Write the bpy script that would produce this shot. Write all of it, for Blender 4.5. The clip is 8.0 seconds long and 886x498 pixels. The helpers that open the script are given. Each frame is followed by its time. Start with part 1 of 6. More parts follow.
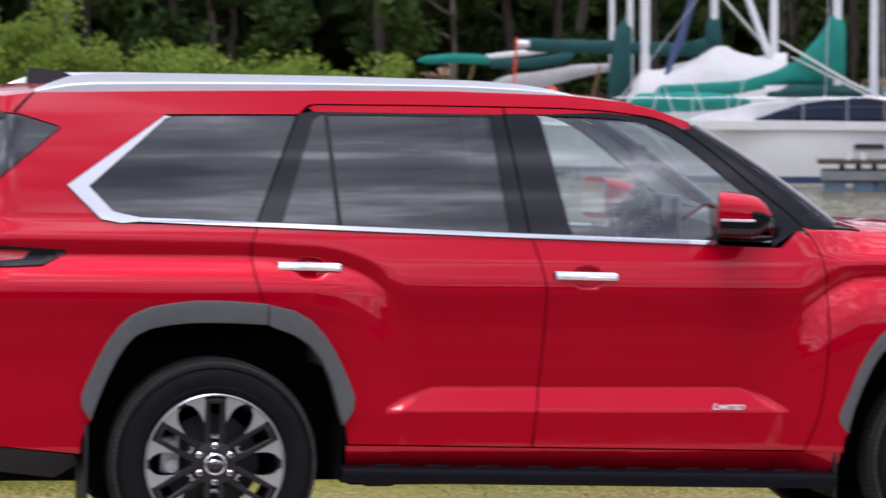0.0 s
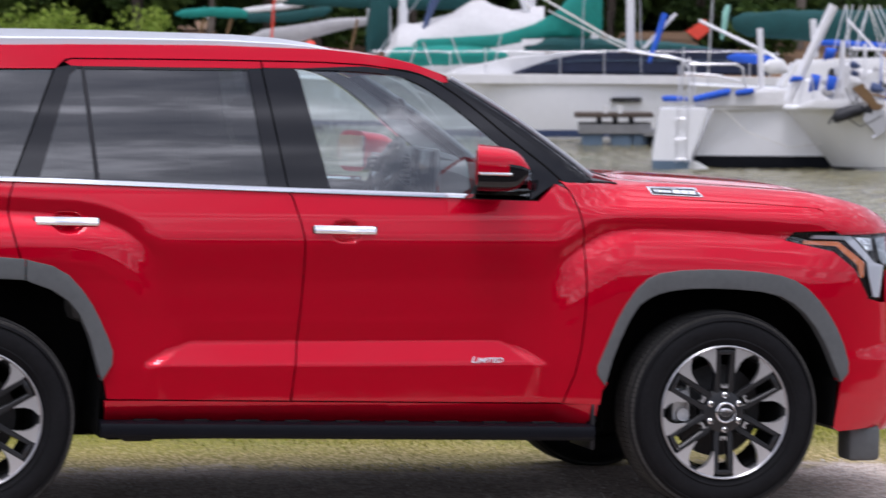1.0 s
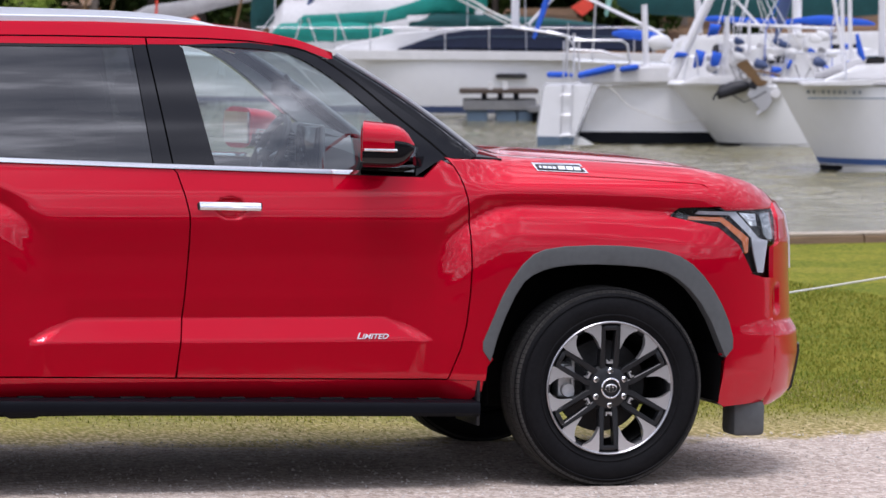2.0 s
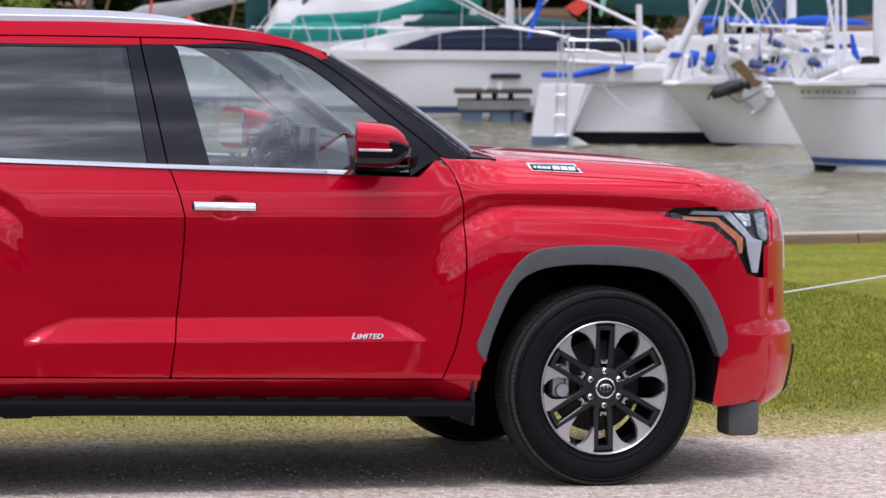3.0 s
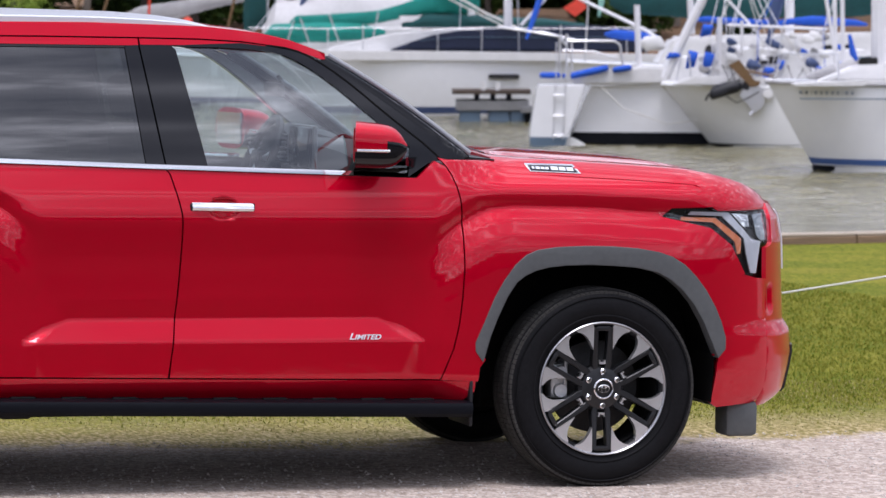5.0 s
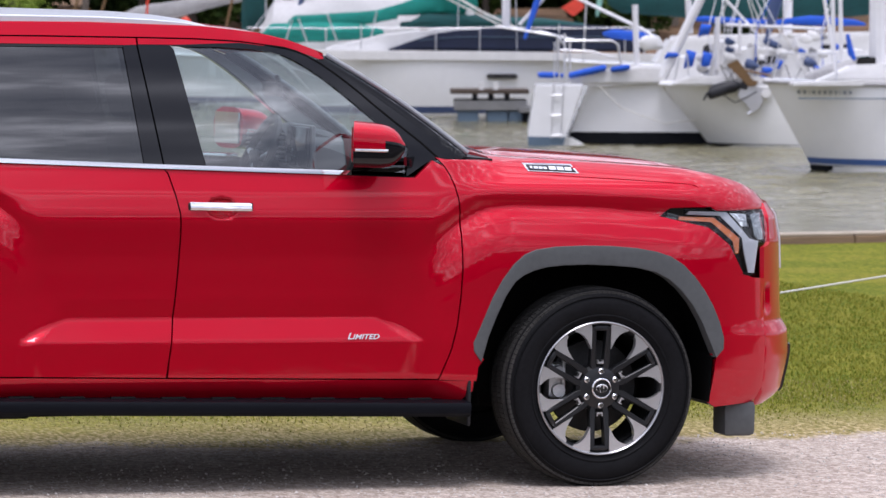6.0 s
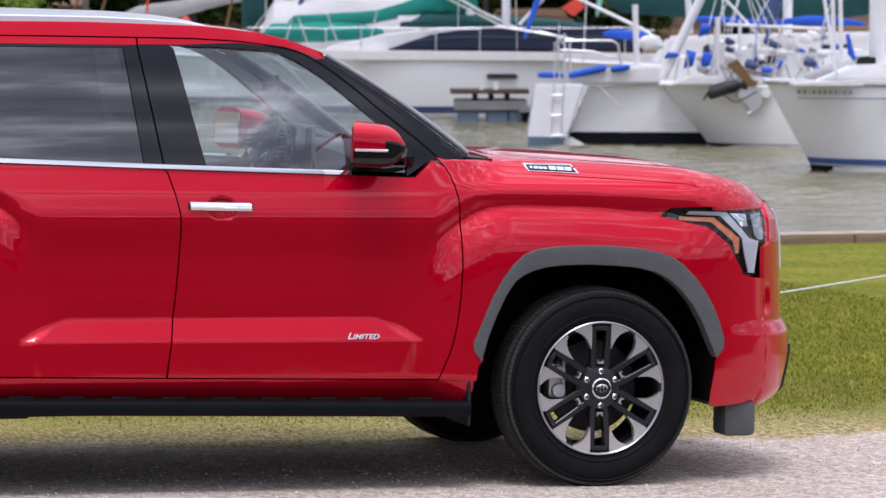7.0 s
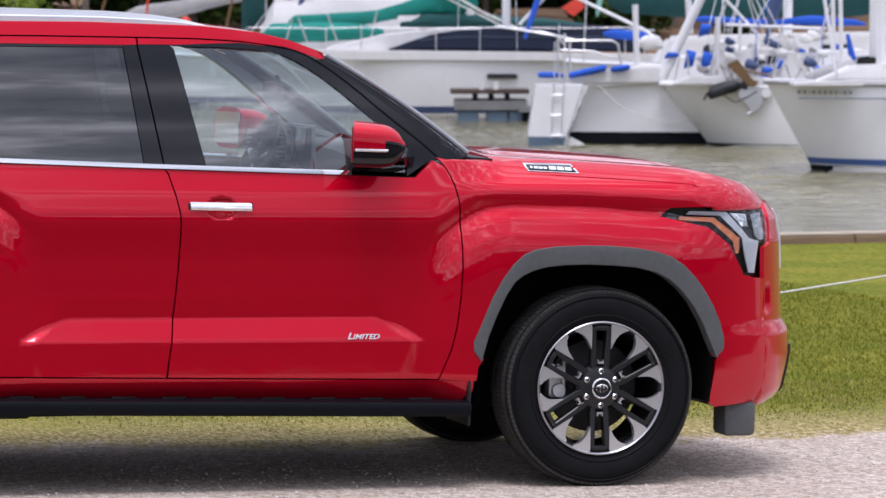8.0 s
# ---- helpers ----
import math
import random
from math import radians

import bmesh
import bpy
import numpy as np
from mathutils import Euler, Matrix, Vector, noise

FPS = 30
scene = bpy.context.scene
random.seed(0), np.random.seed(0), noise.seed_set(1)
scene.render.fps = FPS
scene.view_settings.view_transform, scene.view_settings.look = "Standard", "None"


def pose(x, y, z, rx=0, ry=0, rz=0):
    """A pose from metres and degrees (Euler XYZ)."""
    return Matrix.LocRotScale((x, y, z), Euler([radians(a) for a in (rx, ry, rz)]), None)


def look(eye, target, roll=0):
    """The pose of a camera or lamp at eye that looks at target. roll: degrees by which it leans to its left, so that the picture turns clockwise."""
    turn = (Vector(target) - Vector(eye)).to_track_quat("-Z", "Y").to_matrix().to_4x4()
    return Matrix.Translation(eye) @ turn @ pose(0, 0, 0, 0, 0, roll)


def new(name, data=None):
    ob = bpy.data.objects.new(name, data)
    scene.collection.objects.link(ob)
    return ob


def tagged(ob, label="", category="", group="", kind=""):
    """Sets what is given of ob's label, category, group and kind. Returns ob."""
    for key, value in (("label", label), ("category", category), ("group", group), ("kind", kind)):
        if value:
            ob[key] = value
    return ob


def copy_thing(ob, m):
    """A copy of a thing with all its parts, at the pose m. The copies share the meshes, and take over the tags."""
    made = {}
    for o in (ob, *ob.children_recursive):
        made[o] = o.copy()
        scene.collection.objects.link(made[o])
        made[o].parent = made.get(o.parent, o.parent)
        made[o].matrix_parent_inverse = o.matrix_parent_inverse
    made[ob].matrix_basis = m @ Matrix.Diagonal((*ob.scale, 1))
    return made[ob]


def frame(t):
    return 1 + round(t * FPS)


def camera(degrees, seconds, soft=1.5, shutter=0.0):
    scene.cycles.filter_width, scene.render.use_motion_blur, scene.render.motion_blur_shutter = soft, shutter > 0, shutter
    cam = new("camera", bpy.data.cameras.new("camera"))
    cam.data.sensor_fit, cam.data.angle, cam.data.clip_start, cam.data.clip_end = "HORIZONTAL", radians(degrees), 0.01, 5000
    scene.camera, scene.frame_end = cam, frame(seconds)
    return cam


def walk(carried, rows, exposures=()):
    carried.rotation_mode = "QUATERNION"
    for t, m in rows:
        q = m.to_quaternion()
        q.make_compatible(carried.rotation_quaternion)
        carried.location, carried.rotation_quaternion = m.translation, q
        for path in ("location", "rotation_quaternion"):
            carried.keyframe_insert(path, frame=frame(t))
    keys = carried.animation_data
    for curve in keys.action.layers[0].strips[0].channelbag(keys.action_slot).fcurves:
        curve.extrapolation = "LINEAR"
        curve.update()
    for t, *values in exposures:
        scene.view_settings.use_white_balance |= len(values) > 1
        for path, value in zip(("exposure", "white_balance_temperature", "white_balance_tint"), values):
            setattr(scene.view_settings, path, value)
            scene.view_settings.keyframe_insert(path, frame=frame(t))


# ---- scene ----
from mathutils.geometry import delaunay_2d_cdt

# ---- camera: a tripod pan ----
cam = camera(12.78, 8.0, soft=1.5, shutter=0.5)
cam.data.dof.use_dof, cam.data.dof.focus_distance, cam.data.dof.aperture_fstop = True, 15.9, 9.5
EYE = (-2.312, -15.248, 1.965)
PAN = [  # seconds, yaw, pitch
    (0.0, -11.956, -2.670), (0.1, -12.330, -2.705), (0.25, -12.885, -2.760), (0.5, -13.778, -2.866),
    (0.75, -14.655, -3.110), (1.0, -15.458, -3.339), (1.25, -16.160, -3.505), (1.5, -16.694, -3.617),
    (1.75, -17.000, -3.672), (2.0, -17.122, -3.683), (2.2, -17.160, -3.682), (3.5, -17.204, -3.681),
    (4.0, -17.200, -3.666), (4.5, -17.209, -3.670), (6.0, -17.256, -3.679), (8.0, -17.254, -3.680),
]
walk(cam, [(t, pose(*EYE, 90 + pitch, 0, yaw)) for t, yaw, pitch in PAN], exposures=[(0.0, -0.66, 5960, 19.0), (8.0, -0.66, 5960, 19.0)])

# ---- light: a bright, broken overcast ----
SUN_UP, SUN_ROUND = 71, 195       # degrees above the horizon; azimuth from +y, clockwise
world = bpy.data.worlds.new("overcast")
scene.world = world
world.use_nodes = True
wn, wl = world.node_tree.nodes, world.node_tree.links
wn.clear()
sky = wn.new("ShaderNodeTexSky")
sky.sky_type, sky.sun_disc = "NISHITA", False
sky.sun_elevation, sky.sun_rotation = radians(SUN_UP), radians(SUN_ROUND)
coord = wn.new("ShaderNodeTexCoord")
stretch = wn.new("ShaderNodeMapping")
stretch.inputs["Scale"].default_value = (2.5, 2.5, 5.5)
cloud = wn.new("ShaderNodeTexNoise")
cloud.inputs["Scale"].default_value, cloud.inputs["Detail"].default_value = 4.2, 7
ramp = wn.new("ShaderNodeValToRGB")
ramp.color_ramp.elements.new(0.54)
for stop, (at, shade) in zip(ramp.color_ramp.elements, ((0.38, (5.0, 5.3, 5.9, 1)), (0.54, (11.5, 11.7, 12.1, 1)), (0.68, (34.0, 34.2, 34.6, 1)))):
    stop.position, stop.color = at, shade
mix = wn.new("ShaderNodeMix")
mix.data_type = "RGBA"
mix.inputs["Factor"].default_value = 0.8
bg, wout = wn.new("ShaderNodeBackground"), wn.new("ShaderNodeOutputWorld")
bg.inputs["Strength"].default_value = 0.108
wl.new(coord.outputs["Generated"], stretch.inputs["Vector"])
wl.new(stretch.outputs["Vector"], cloud.inputs["Vector"])
wl.new(cloud.outputs["Fac"], ramp.inputs["Fac"])
wl.new(sky.outputs["Color"], mix.inputs[6])
wl.new(ramp.outputs["Color"], mix.inputs[7])
# an overcast sky is about three times as bright overhead as at the horizon
parts, grade, bright = wn.new("ShaderNodeSeparateXYZ"), wn.new("ShaderNodeMapRange"), wn.new("ShaderNodeVectorMath")
wl.new(coord.outputs["Generated"], parts.inputs[0]), wl.new(parts.outputs["Z"], grade.inputs["Value"])
grade.interpolation_type = "SMOOTHSTEP"
grade.inputs["From Min"].default_value, grade.inputs["From Max"].default_value = 0.2, 1.0
grade.inputs["To Min"].default_value, grade.inputs["To Max"].default_value = 1.05, 2.35
bright.operation = "SCALE"
wl.new(mix.outputs[2], bright.inputs[0]), wl.new(grade.outputs["Result"], bright.inputs["Scale"])
wl.new(bright.outputs["Vector"], bg.inputs["Color"])
wl.new(bg.outputs["Background"], wout.inputs["Surface"])
sun = new("sun", bpy.data.lights.new("sun", "SUN"))
sun.data.energy, sun.data.angle, sun.data.color = 3.2, radians(18), (1.0, 0.96, 0.9)
az, el = radians(SUN_ROUND), radians(SUN_UP)
sun.matrix_world = look((0, 0, 40), Vector((0, 0, 40)) - Vector((math.sin(az) * math.cos(el), math.cos(az) * math.cos(el), math.sin(el))))


# ---- materials ----
def material(name, color, rough=0.5, metal=0.0, coat=0.0, vary=0.0, scale=8.0, bump=0.0, bump_scale=60.0, spec=0.5, stretch=(1, 1, 1), rvary=0.0):
    m = bpy.data.materials.new(name)
    m.use_nodes = True
    n, l = m.node_tree.nodes, m.node_tree.links
    p = n["Principled BSDF"]
    p.inputs["Base Color"].default_value = (*color, 1)
    p.inputs["Roughness"].default_value, p.inputs["Metallic"].default_value = rough, metal
    p.inputs["Coat Weight"].default_value, p.inputs["Coat Roughness"].default_value = coat, 0.03
    p.inputs["Specular IOR Level"].default_value = spec
    if vary or bump or rvary:
        tc, mp = n.new("ShaderNodeTexCoord"), n.new("ShaderNodeMapping")
        mp.inputs["Scale"].default_value = stretch
        l.new(tc.outputs["Object"], mp.inputs["Vector"])
    if vary or rvary:
        a, b = n.new("ShaderNodeTexNoise"), n.new("ShaderNodeTexNoise")
        a.inputs["Scale"].default_value, b.inputs["Scale"].default_value = scale, scale * 7
        a.inputs["Detail"].default_value = b.inputs["Detail"].default_value = 4
        mean = n.new("ShaderNodeMath")
        mean.operation = "ADD"
        l.new(mp.outputs["Vector"], a.inputs["Vector"]), l.new(mp.outputs["Vector"], b.inputs["Vector"])
        l.new(a.outputs["Fac"], mean.inputs[0]), l.new(b.outputs["Fac"], mean.inputs[1])
    if vary:
        r = n.new("ShaderNodeMapRange")
        r.inputs["From Min"].default_value, r.inputs["From Max"].default_value = 0.6, 1.4
        r.inputs["To Min"].default_value, r.inputs["To Max"].default_value = 1 - vary, 1 + vary
        mul = n.new("ShaderNodeVectorMath")
        mul.operation = "SCALE"
        mul.inputs[0].default_value = color
        l.new(mean.outputs[0], r.inputs["Value"]), l.new(r.outputs["Result"], mul.inputs["Scale"])
        l.new(mul.outputs["Vector"], p.inputs["Base Color"])
    if rvary:
        r = n.new("ShaderNodeMapRange")
        r.inputs["From Min"].default_value, r.inputs["From Max"].default_value = 0.6, 1.4
        r.inputs["To Min"].default_value, r.inputs["To Max"].default_value = max(0, rough - rvary), min(1, rough + rvary)
        l.new(mean.outputs[0], r.inputs["Value"]), l.new(r.outputs["Result"], p.inputs["Roughness"])
    if bump:
        c, bu = n.new("ShaderNodeTexNoise"), n.new("ShaderNodeBump")
        c.inputs["Scale"].default_value, c.inputs["Detail"].default_value = bump_scale, 5
        bu.inputs["Strength"].default_value, bu.inputs["Distance"].default_value = bump, 0.01
        l.new(mp.outputs["Vector"], c.inputs["Vector"]), l.new(c.outputs["Fac"], bu.inputs["Height"])
        l.new(bu.outputs["Normal"], p.inputs["Normal"])
    return m


def glass(name, tint, facing=0.05, rough=0.0, most=1.0):
    m = bpy.data.materials.new(name)
    m.use_nodes = True
    n, l = m.node_tree.nodes, m.node_tree.links
    n.clear()
    t, g, f, pw, ma, x, o = (n.new("ShaderNode" + k) for k in ("BsdfTransparent", "BsdfGlossy", "LayerWeight", "Math", "Math", "MixShader", "OutputMaterial"))
    t.inputs["Color"].default_value = (*tint, 1)
    g.inputs["Roughness"].default_value = rough
    f.inputs["Blend"].default_value = 0.5
    pw.operation, ma.operation = "POWER", "MULTIPLY_ADD"
    pw.inputs[1].default_value, ma.inputs[1].default_value, ma.inputs[2].default_value = 5.0, most - facing, facing
    l.new(f.outputs["Facing"], pw.inputs[0]), l.new(pw.outputs[0], ma.inputs[0]), l.new(ma.outputs[0], x.inputs["Fac"])
    l.new(t.outputs["BSDF"], x.inputs[1]), l.new(g.outputs["BSDF"], x.inputs[2])
    l.new(x.outputs["Shader"], o.inputs["Surface"])
    return m


PAINT = material("red_paint", (0.54, 0.0, 0.016), rough=0.36, metal=0.5, coat=0.88, spec=0.02)
PAINT.node_tree.nodes["Principled BSDF"].inputs["Coat IOR"].default_value = 1.5
BLACK_GLOSS = material("gloss_black_trim", (0.008, 0.008, 0.010), rough=0.05, spec=0.5)
BLACK = material("black_plastic", (0.009, 0.009, 0.012), rough=0.5, spec=0.4, vary=0.2, scale=10, bump=0.15, bump_scale=400)
SHELL = material("black_underbody", (0.006, 0.006, 0.006), rough=0.95, spec=0.1, vary=0.2)
FLARE = material("grey_plastic", (0.085, 0.09, 0.092), rough=0.55, vary=0.12, scale=6, bump=0.2, bump_scale=500)
CHROME = material("chrome", (0.72, 0.72, 0.73), rough=0.08, metal=1.0)
SATIN = material("satin_silver", (0.74, 0.76, 0.80), rough=0.3, metal=0.3)
RUBBER = material("tyre_rubber", (0.008, 0.008, 0.009), rough=0.62, spec=0.10, vary=0.35, scale=9, bump=0.12, bump_scale=200)
TREAD = material("dusty_tread_rubber", (0.048, 0.046, 0.043), rough=0.9, spec=0.2, vary=0.35, scale=14)
SPOKE = material("dark_grey_wheel_paint", (0.010, 0.0105, 0.012), rough=0.35, vary=0.15, scale=12)
LIP = material("rim_edge_alloy", (0.40, 0.40, 0.41), rough=0.3, metal=0.85)
MACHINED = material("machined_alloy", (0.78, 0.78, 0.79), rough=0.28, metal=0.85)
TINT = glass("privacy_glass", (0.045, 0.048, 0.052), 0.14)
CLEAR = glass("clear_glass", (0.88, 0.97, 0.97), 0.23)
SCREEN = glass("windscreen_glass", (0.88, 0.93, 0.92), 0.04, most=0.9)
LENS = glass("lamp_lens", (0.93, 0.95, 0.96), 0.05)
LAMP_WHITE = material("lamp_reflector", (0.42, 0.44, 0.46), rough=0.12, metal=0.95)
LAMP_GUIDE = material("white_light_guide", (0.50, 0.52, 0.57), rough=0.25, coat=0.5)
TRIM = material("grey_cabin_trim", (0.40, 0.41, 0.41), rough=0.8, vary=0.1)
CABIN = material("cabin_black_vinyl", (0.03, 0.03, 0.032), rough=0.6, vary=0.2)
SEAT = material("grey_seat_leather", (0.14, 0.135, 0.13), rough=0.5, vary=0.15, bump=0.2, bump_scale=80)
EDGE_GLINT = material("grey_edge_glint", (0.30, 0.31, 0.33), rough=0.35, vary=0.1)
CALIPER = material("cast_caliper_metal", (0.55, 0.56, 0.57), rough=0.35, metal=0.5, vary=0.2)
VENT = material("grey_vent_plastic", (0.16, 0.16, 0.165), rough=0.4)
RED_LENS = material("red_lamp_lens", (0.35, 0.01, 0.012), rough=0.1, coat=1.0)
AMBER = material("amber_lens", (0.55, 0.13, 0.02), rough=0.15, coat=1.0)
MIRROR = material("mirror_glass", (0.9, 0.9, 0.9), rough=0.02, metal=1.0)
BOARD = material("black_step_plastic", (0.003, 0.0035, 0.006), rough=0.42, spec=0.14, vary=0.2, scale=10)
DISC = material("brake_steel", (0.035, 0.034, 0.034), rough=0.5, metal=0.8, vary=0.2)


# ---- mesh helpers ----
def part(name, bm, mat, parent=None, label="", m=None, smooth=True, category="", kind="", group="", sharp=35):
    me = bpy.data.meshes.new(name)
    bmesh.ops.recalc_face_normals(bm, faces=bm.faces)
    limit = radians(sharp)
    for f in bm.faces:
        f.smooth = smooth
    for e in bm.edges:
        if len(e.link_faces) == 2 and e.calc_face_angle(0) > limit:
            e.smooth = False
    bm.to_mesh(me)
    bm.free()
    for x in mat if isinstance(mat, (list, tuple)) else (mat,):
        me.materials.append(x)
    ob = new(name, me)
    if parent:
        ob.parent = parent
    if m is not None:
        ob.matrix_basis = m
    return tagged(ob, label, category, group, kind)


def thing(name, label, category, m=None, group="", kind=""):
    ob = new(name)
    ob.empty_display_size = 0.2
    if m is not None:
        ob.matrix_basis = m
    return tagged(ob, label, category, group, kind)


def box(bm, x0, x1, y0, y1, z0, z1, bevel=0.0, m=None):
    made = bmesh.ops.create_cube(bm, size=1)["verts"]
    bmesh.ops.transform(bm, verts=made, matrix=Matrix.Translation(((x0 + x1) / 2, (y0 + y1) / 2, (z0 + z1) / 2)) @ Matrix.Diagonal((x1 - x0, y1 - y0, z1 - z0, 1)))
    if m is not None:
        bmesh.ops.transform(bm, verts=made, matrix=m)
    if bevel:
        edges = list({e for v in made for e in v.link_edges})
        bmesh.ops.bevel(bm, geom=edges, offset=bevel, segments=2, affect="EDGES", profile=0.5)
    return bm


def rod(bm, a, b, r, r2=None, n=8):
    a, b = Vector(a), Vector(b)
    made = bmesh.ops.create_cone(bm, cap_ends=True, segments=n, radius1=r, radius2=r if r2 is None else r2, depth=(b - a).length)["verts"]
    bmesh.ops.transform(bm, verts=made, matrix=Matrix.Translation((a + b) / 2) @ (b - a).to_track_quat("Z", "Y").to_matrix().to_4x4())
    return bm


def pipe(bm, pts, r, n=8):
    """A round bar through the points."""
    pts = [Vector(p) for p in pts]
    rings = []
    for i, p in enumerate(pts):
        way = (pts[min(i + 1, len(pts) - 1)] - pts[max(i - 1, 0)]).normalized()
        q = way.to_track_quat("Z", "Y")
        rr = r[i] if isinstance(r, (list, tuple)) else r
        rings.append([bm.verts.new(p + q @ Vector((rr * math.cos(k), rr * math.sin(k), 0))) for k in (math.tau * j / n for j in range(n))])
    for a, b in zip(rings, rings[1:]):
        for j in range(n):
            bm.faces.new((a[j], a[(j + 1) % n], b[(j + 1) % n], b[j]))
    bm.faces.new(rings[0][::-1]), bm.faces.new(rings[-1])
    return bm


def lathe(bm, profile, n=64, closed=False):
    """Turns (radius, y) pairs round the y axis."""
    rings = []
    for r, y in profile:
        rings.append([bm.verts.new((r * math.cos(k), y, r * math.sin(k))) for k in (math.tau * j / n for j in range(n))])
    pairs = list(zip(rings, rings[1:])) + ([(rings[-1], rings[0])] if closed else [])
    for a, b in pairs:
        for j in range(n):
            bm.faces.new((a[j], a[(j + 1) % n], b[(j + 1) % n], b[j]))
    return bm


def sheet(bm, rows, closed=False):
    """A grid of faces through rows of points."""
    grid = [[bm.verts.new(p) for p in row] for row in rows]
    for a, b in zip(grid, grid[1:]):
        for j in range(len(a) - (0 if closed else 1)):
            bm.faces.new((a[j], a[(j + 1) % len(a)], b[(j + 1) % len(a)], b[j]))
    return grid


def thicken(bm, depth, way=(0, 0, -1)):
    """Gives an open sheet a back and rims, in one direction."""
    fronts = list(bm.faces)
    rim = [e for e in bm.edges if len(e.link_faces) == 1]
    back = {v: bm.verts.new(v.co + Vector(way).normalized() * depth) for v in list(bm.verts)}
    for f in fronts:
        bm.faces.new([back[v] for v in f.verts][::-1])
    for e in rim:
        a, b = e.verts
        bm.faces.new((a, b, back[b], back[a]))
    return bm


def smoothed(pts, times=2):
    """Rounds an open polyline, ends kept."""
    for _ in range(times):
        out = [pts[0]]
        for a, b in zip(pts, pts[1:]):
            out += [tuple(0.75 * i + 0.25 * j for i, j in zip(a, b)), tuple(0.25 * i + 0.75 * j for i, j in zip(a, b))]
        pts = out + [pts[-1]]
    return pts


def dense(pts, step):
    out = []
    for a, b in zip(pts, pts[1:] + pts[:1]):
        k = max(1, round(math.dist(a, b) / step))
        out += [(a[0] + (b[0] - a[0]) * i / k, a[1] + (b[1] - a[1]) * i / k) for i in range(k)]
    return out


def inside(p, poly):
    hit = False
    for (x1, y1), (x2, y2) in zip(poly, poly[1:] + poly[:1]):
        if (y1 > p[1]) != (y2 > p[1]) and p[0] < (x2 - x1) * (p[1] - y1) / (y2 - y1) + x1:
            hit = not hit
    return hit


def fill(outline, step):
    """Triangles over a flat outline, with a lattice of points inside it."""
    edge = dense(outline, step)
    edge = [p for i, p in enumerate(edge) if math.dist(p, edge[i - 1]) > 1e-4]
    near = np.array(edge)
    pts = [Vector(p) for p in edge]
    xs, zs = near[:, 0], near[:, 1]
    for i in range(int((xs.max() - xs.min()) / step) + 1):
        for j in range(int((zs.max() - zs.min()) / step) + 1):
            p = (xs.min() + (i + 0.5) * step, zs.min() + (j + 0.5) * step)
            if inside(p, edge) and np.min(np.hypot(xs - p[0], zs - p[1])) > 0.5 * step:
                pts.append(Vector(p))
    k = len(edge)
    verts, _, faces, *_ = delaunay_2d_cdt(pts, [(i, (i + 1) % k) for i in range(k)], [], 1, 1e-5)
    return [tuple(v) for v in verts], faces


def smooth01(a, b, v):
    t = min(1.0, max(0.0, (v - a) / (b - a)))
    return t * t * (3 - 2 * t)


def along(table, v):
    """Linear look-up in pairs."""
    if v <= table[0][0]:
        return table[0][1]
    for (a, p), (b, q) in zip(table, table[1:]):
        if v <= b:
            return p + (q - p) * (v - a) / (b - a)
    return table[-1][1]


def soft_along(table, v, r):
    """The look-up with its corners rounded over r."""
    return sum(along(table, v + r * k) * w for k, w in ((-1, 1), (-0.5, 2), (0, 3), (0.5, 2), (1, 1))) / 9


# ---- the car: x ahead from the rear axle, y to its left from the middle, z from the ground ----
car = thing("car", "glossy red large SUV with grey wheel arches parked on gravel", "car", pose(0, 0.98, 0, 0, 0.985, 0))

HOOD_EDGE = [(2.40, 1.345), (2.67, 1.347), (2.98, 1.332), (3.25, 1.318), (3.50, 1.302), (3.63, 1.280), (3.77, 1.247), (3.91, 1.196), (4.01, 1.140), (4.08, 1.07)]
SIDE = [(0.25, 0.80), (0.38, 0.895), (0.455, 0.956), (0.60, 0.962), (0.70, 0.960), (0.80, 0.959), (0.95, 0.963), (1.09, 0.976), (1.125, 0.974), (1.20, 0.955), (1.30, 0.922)] + [(1.36 + 0.045 * i, 0.898 - 0.245 * 0.045 * i - 0.09 * (0.045 * i) ** 2) for i in range(13)]
SIDE_FRONT = [(0.25, 0.90), (0.38, 0.935), (0.46, 0.958), (0.60, 0.962), (0.80, 0.958), (1.00, 0.955), (1.10, 0.953), (1.20, 0.948), (1.24, 0.935), (1.30, 0.90), (1.36, 0.872), (1.60, 0.82), (1.90, 0.735)]

REACH = [(0.30, 4.070), (0.33, 4.120), (0.36, 4.150), (0.52, 4.178), (0.61, 4.170), (0.66, 4.135), (0.83, 4.125), (1.00, 4.118), (1.10, 4.095), (1.16, 4.050), (1.22, 4.010)]


# haunches over the wheels: the crease line, the step across it, and where they fade
REAR_CREASE = [(-1.2, 1.219), (0.15, 1.214), (0.40, 1.202), (0.50, 1.185), (0.589, 1.149), (0.678, 1.092), (0.735, 1.035), (0.85, 0.91)]
FRONT_CREASE = [(2.22, 0.90), (2.383, 1.022), (2.493, 1.097), (2.598, 1.144), (2.70, 1.157), (3.00, 1.152), (3.32, 1.130), (3.60, 1.108), (3.90, 1.07)]
REAR_STEP = [(-0.075, 0.0), (-0.058, -0.001), (0.0, -0.027), (0.010, -0.026), (0.06, -0.008), (0.12, 0.008), (0.18, 0.015), (0.30, 0.018)]
FRONT_STEP = [(-0.075, 0.0), (-0.058, -0.001), (0.0, -0.022), (0.010, -0.020), (0.06, 0.004), (0.12, 0.026), (0.17, 0.035), (0.24, 0.038)]


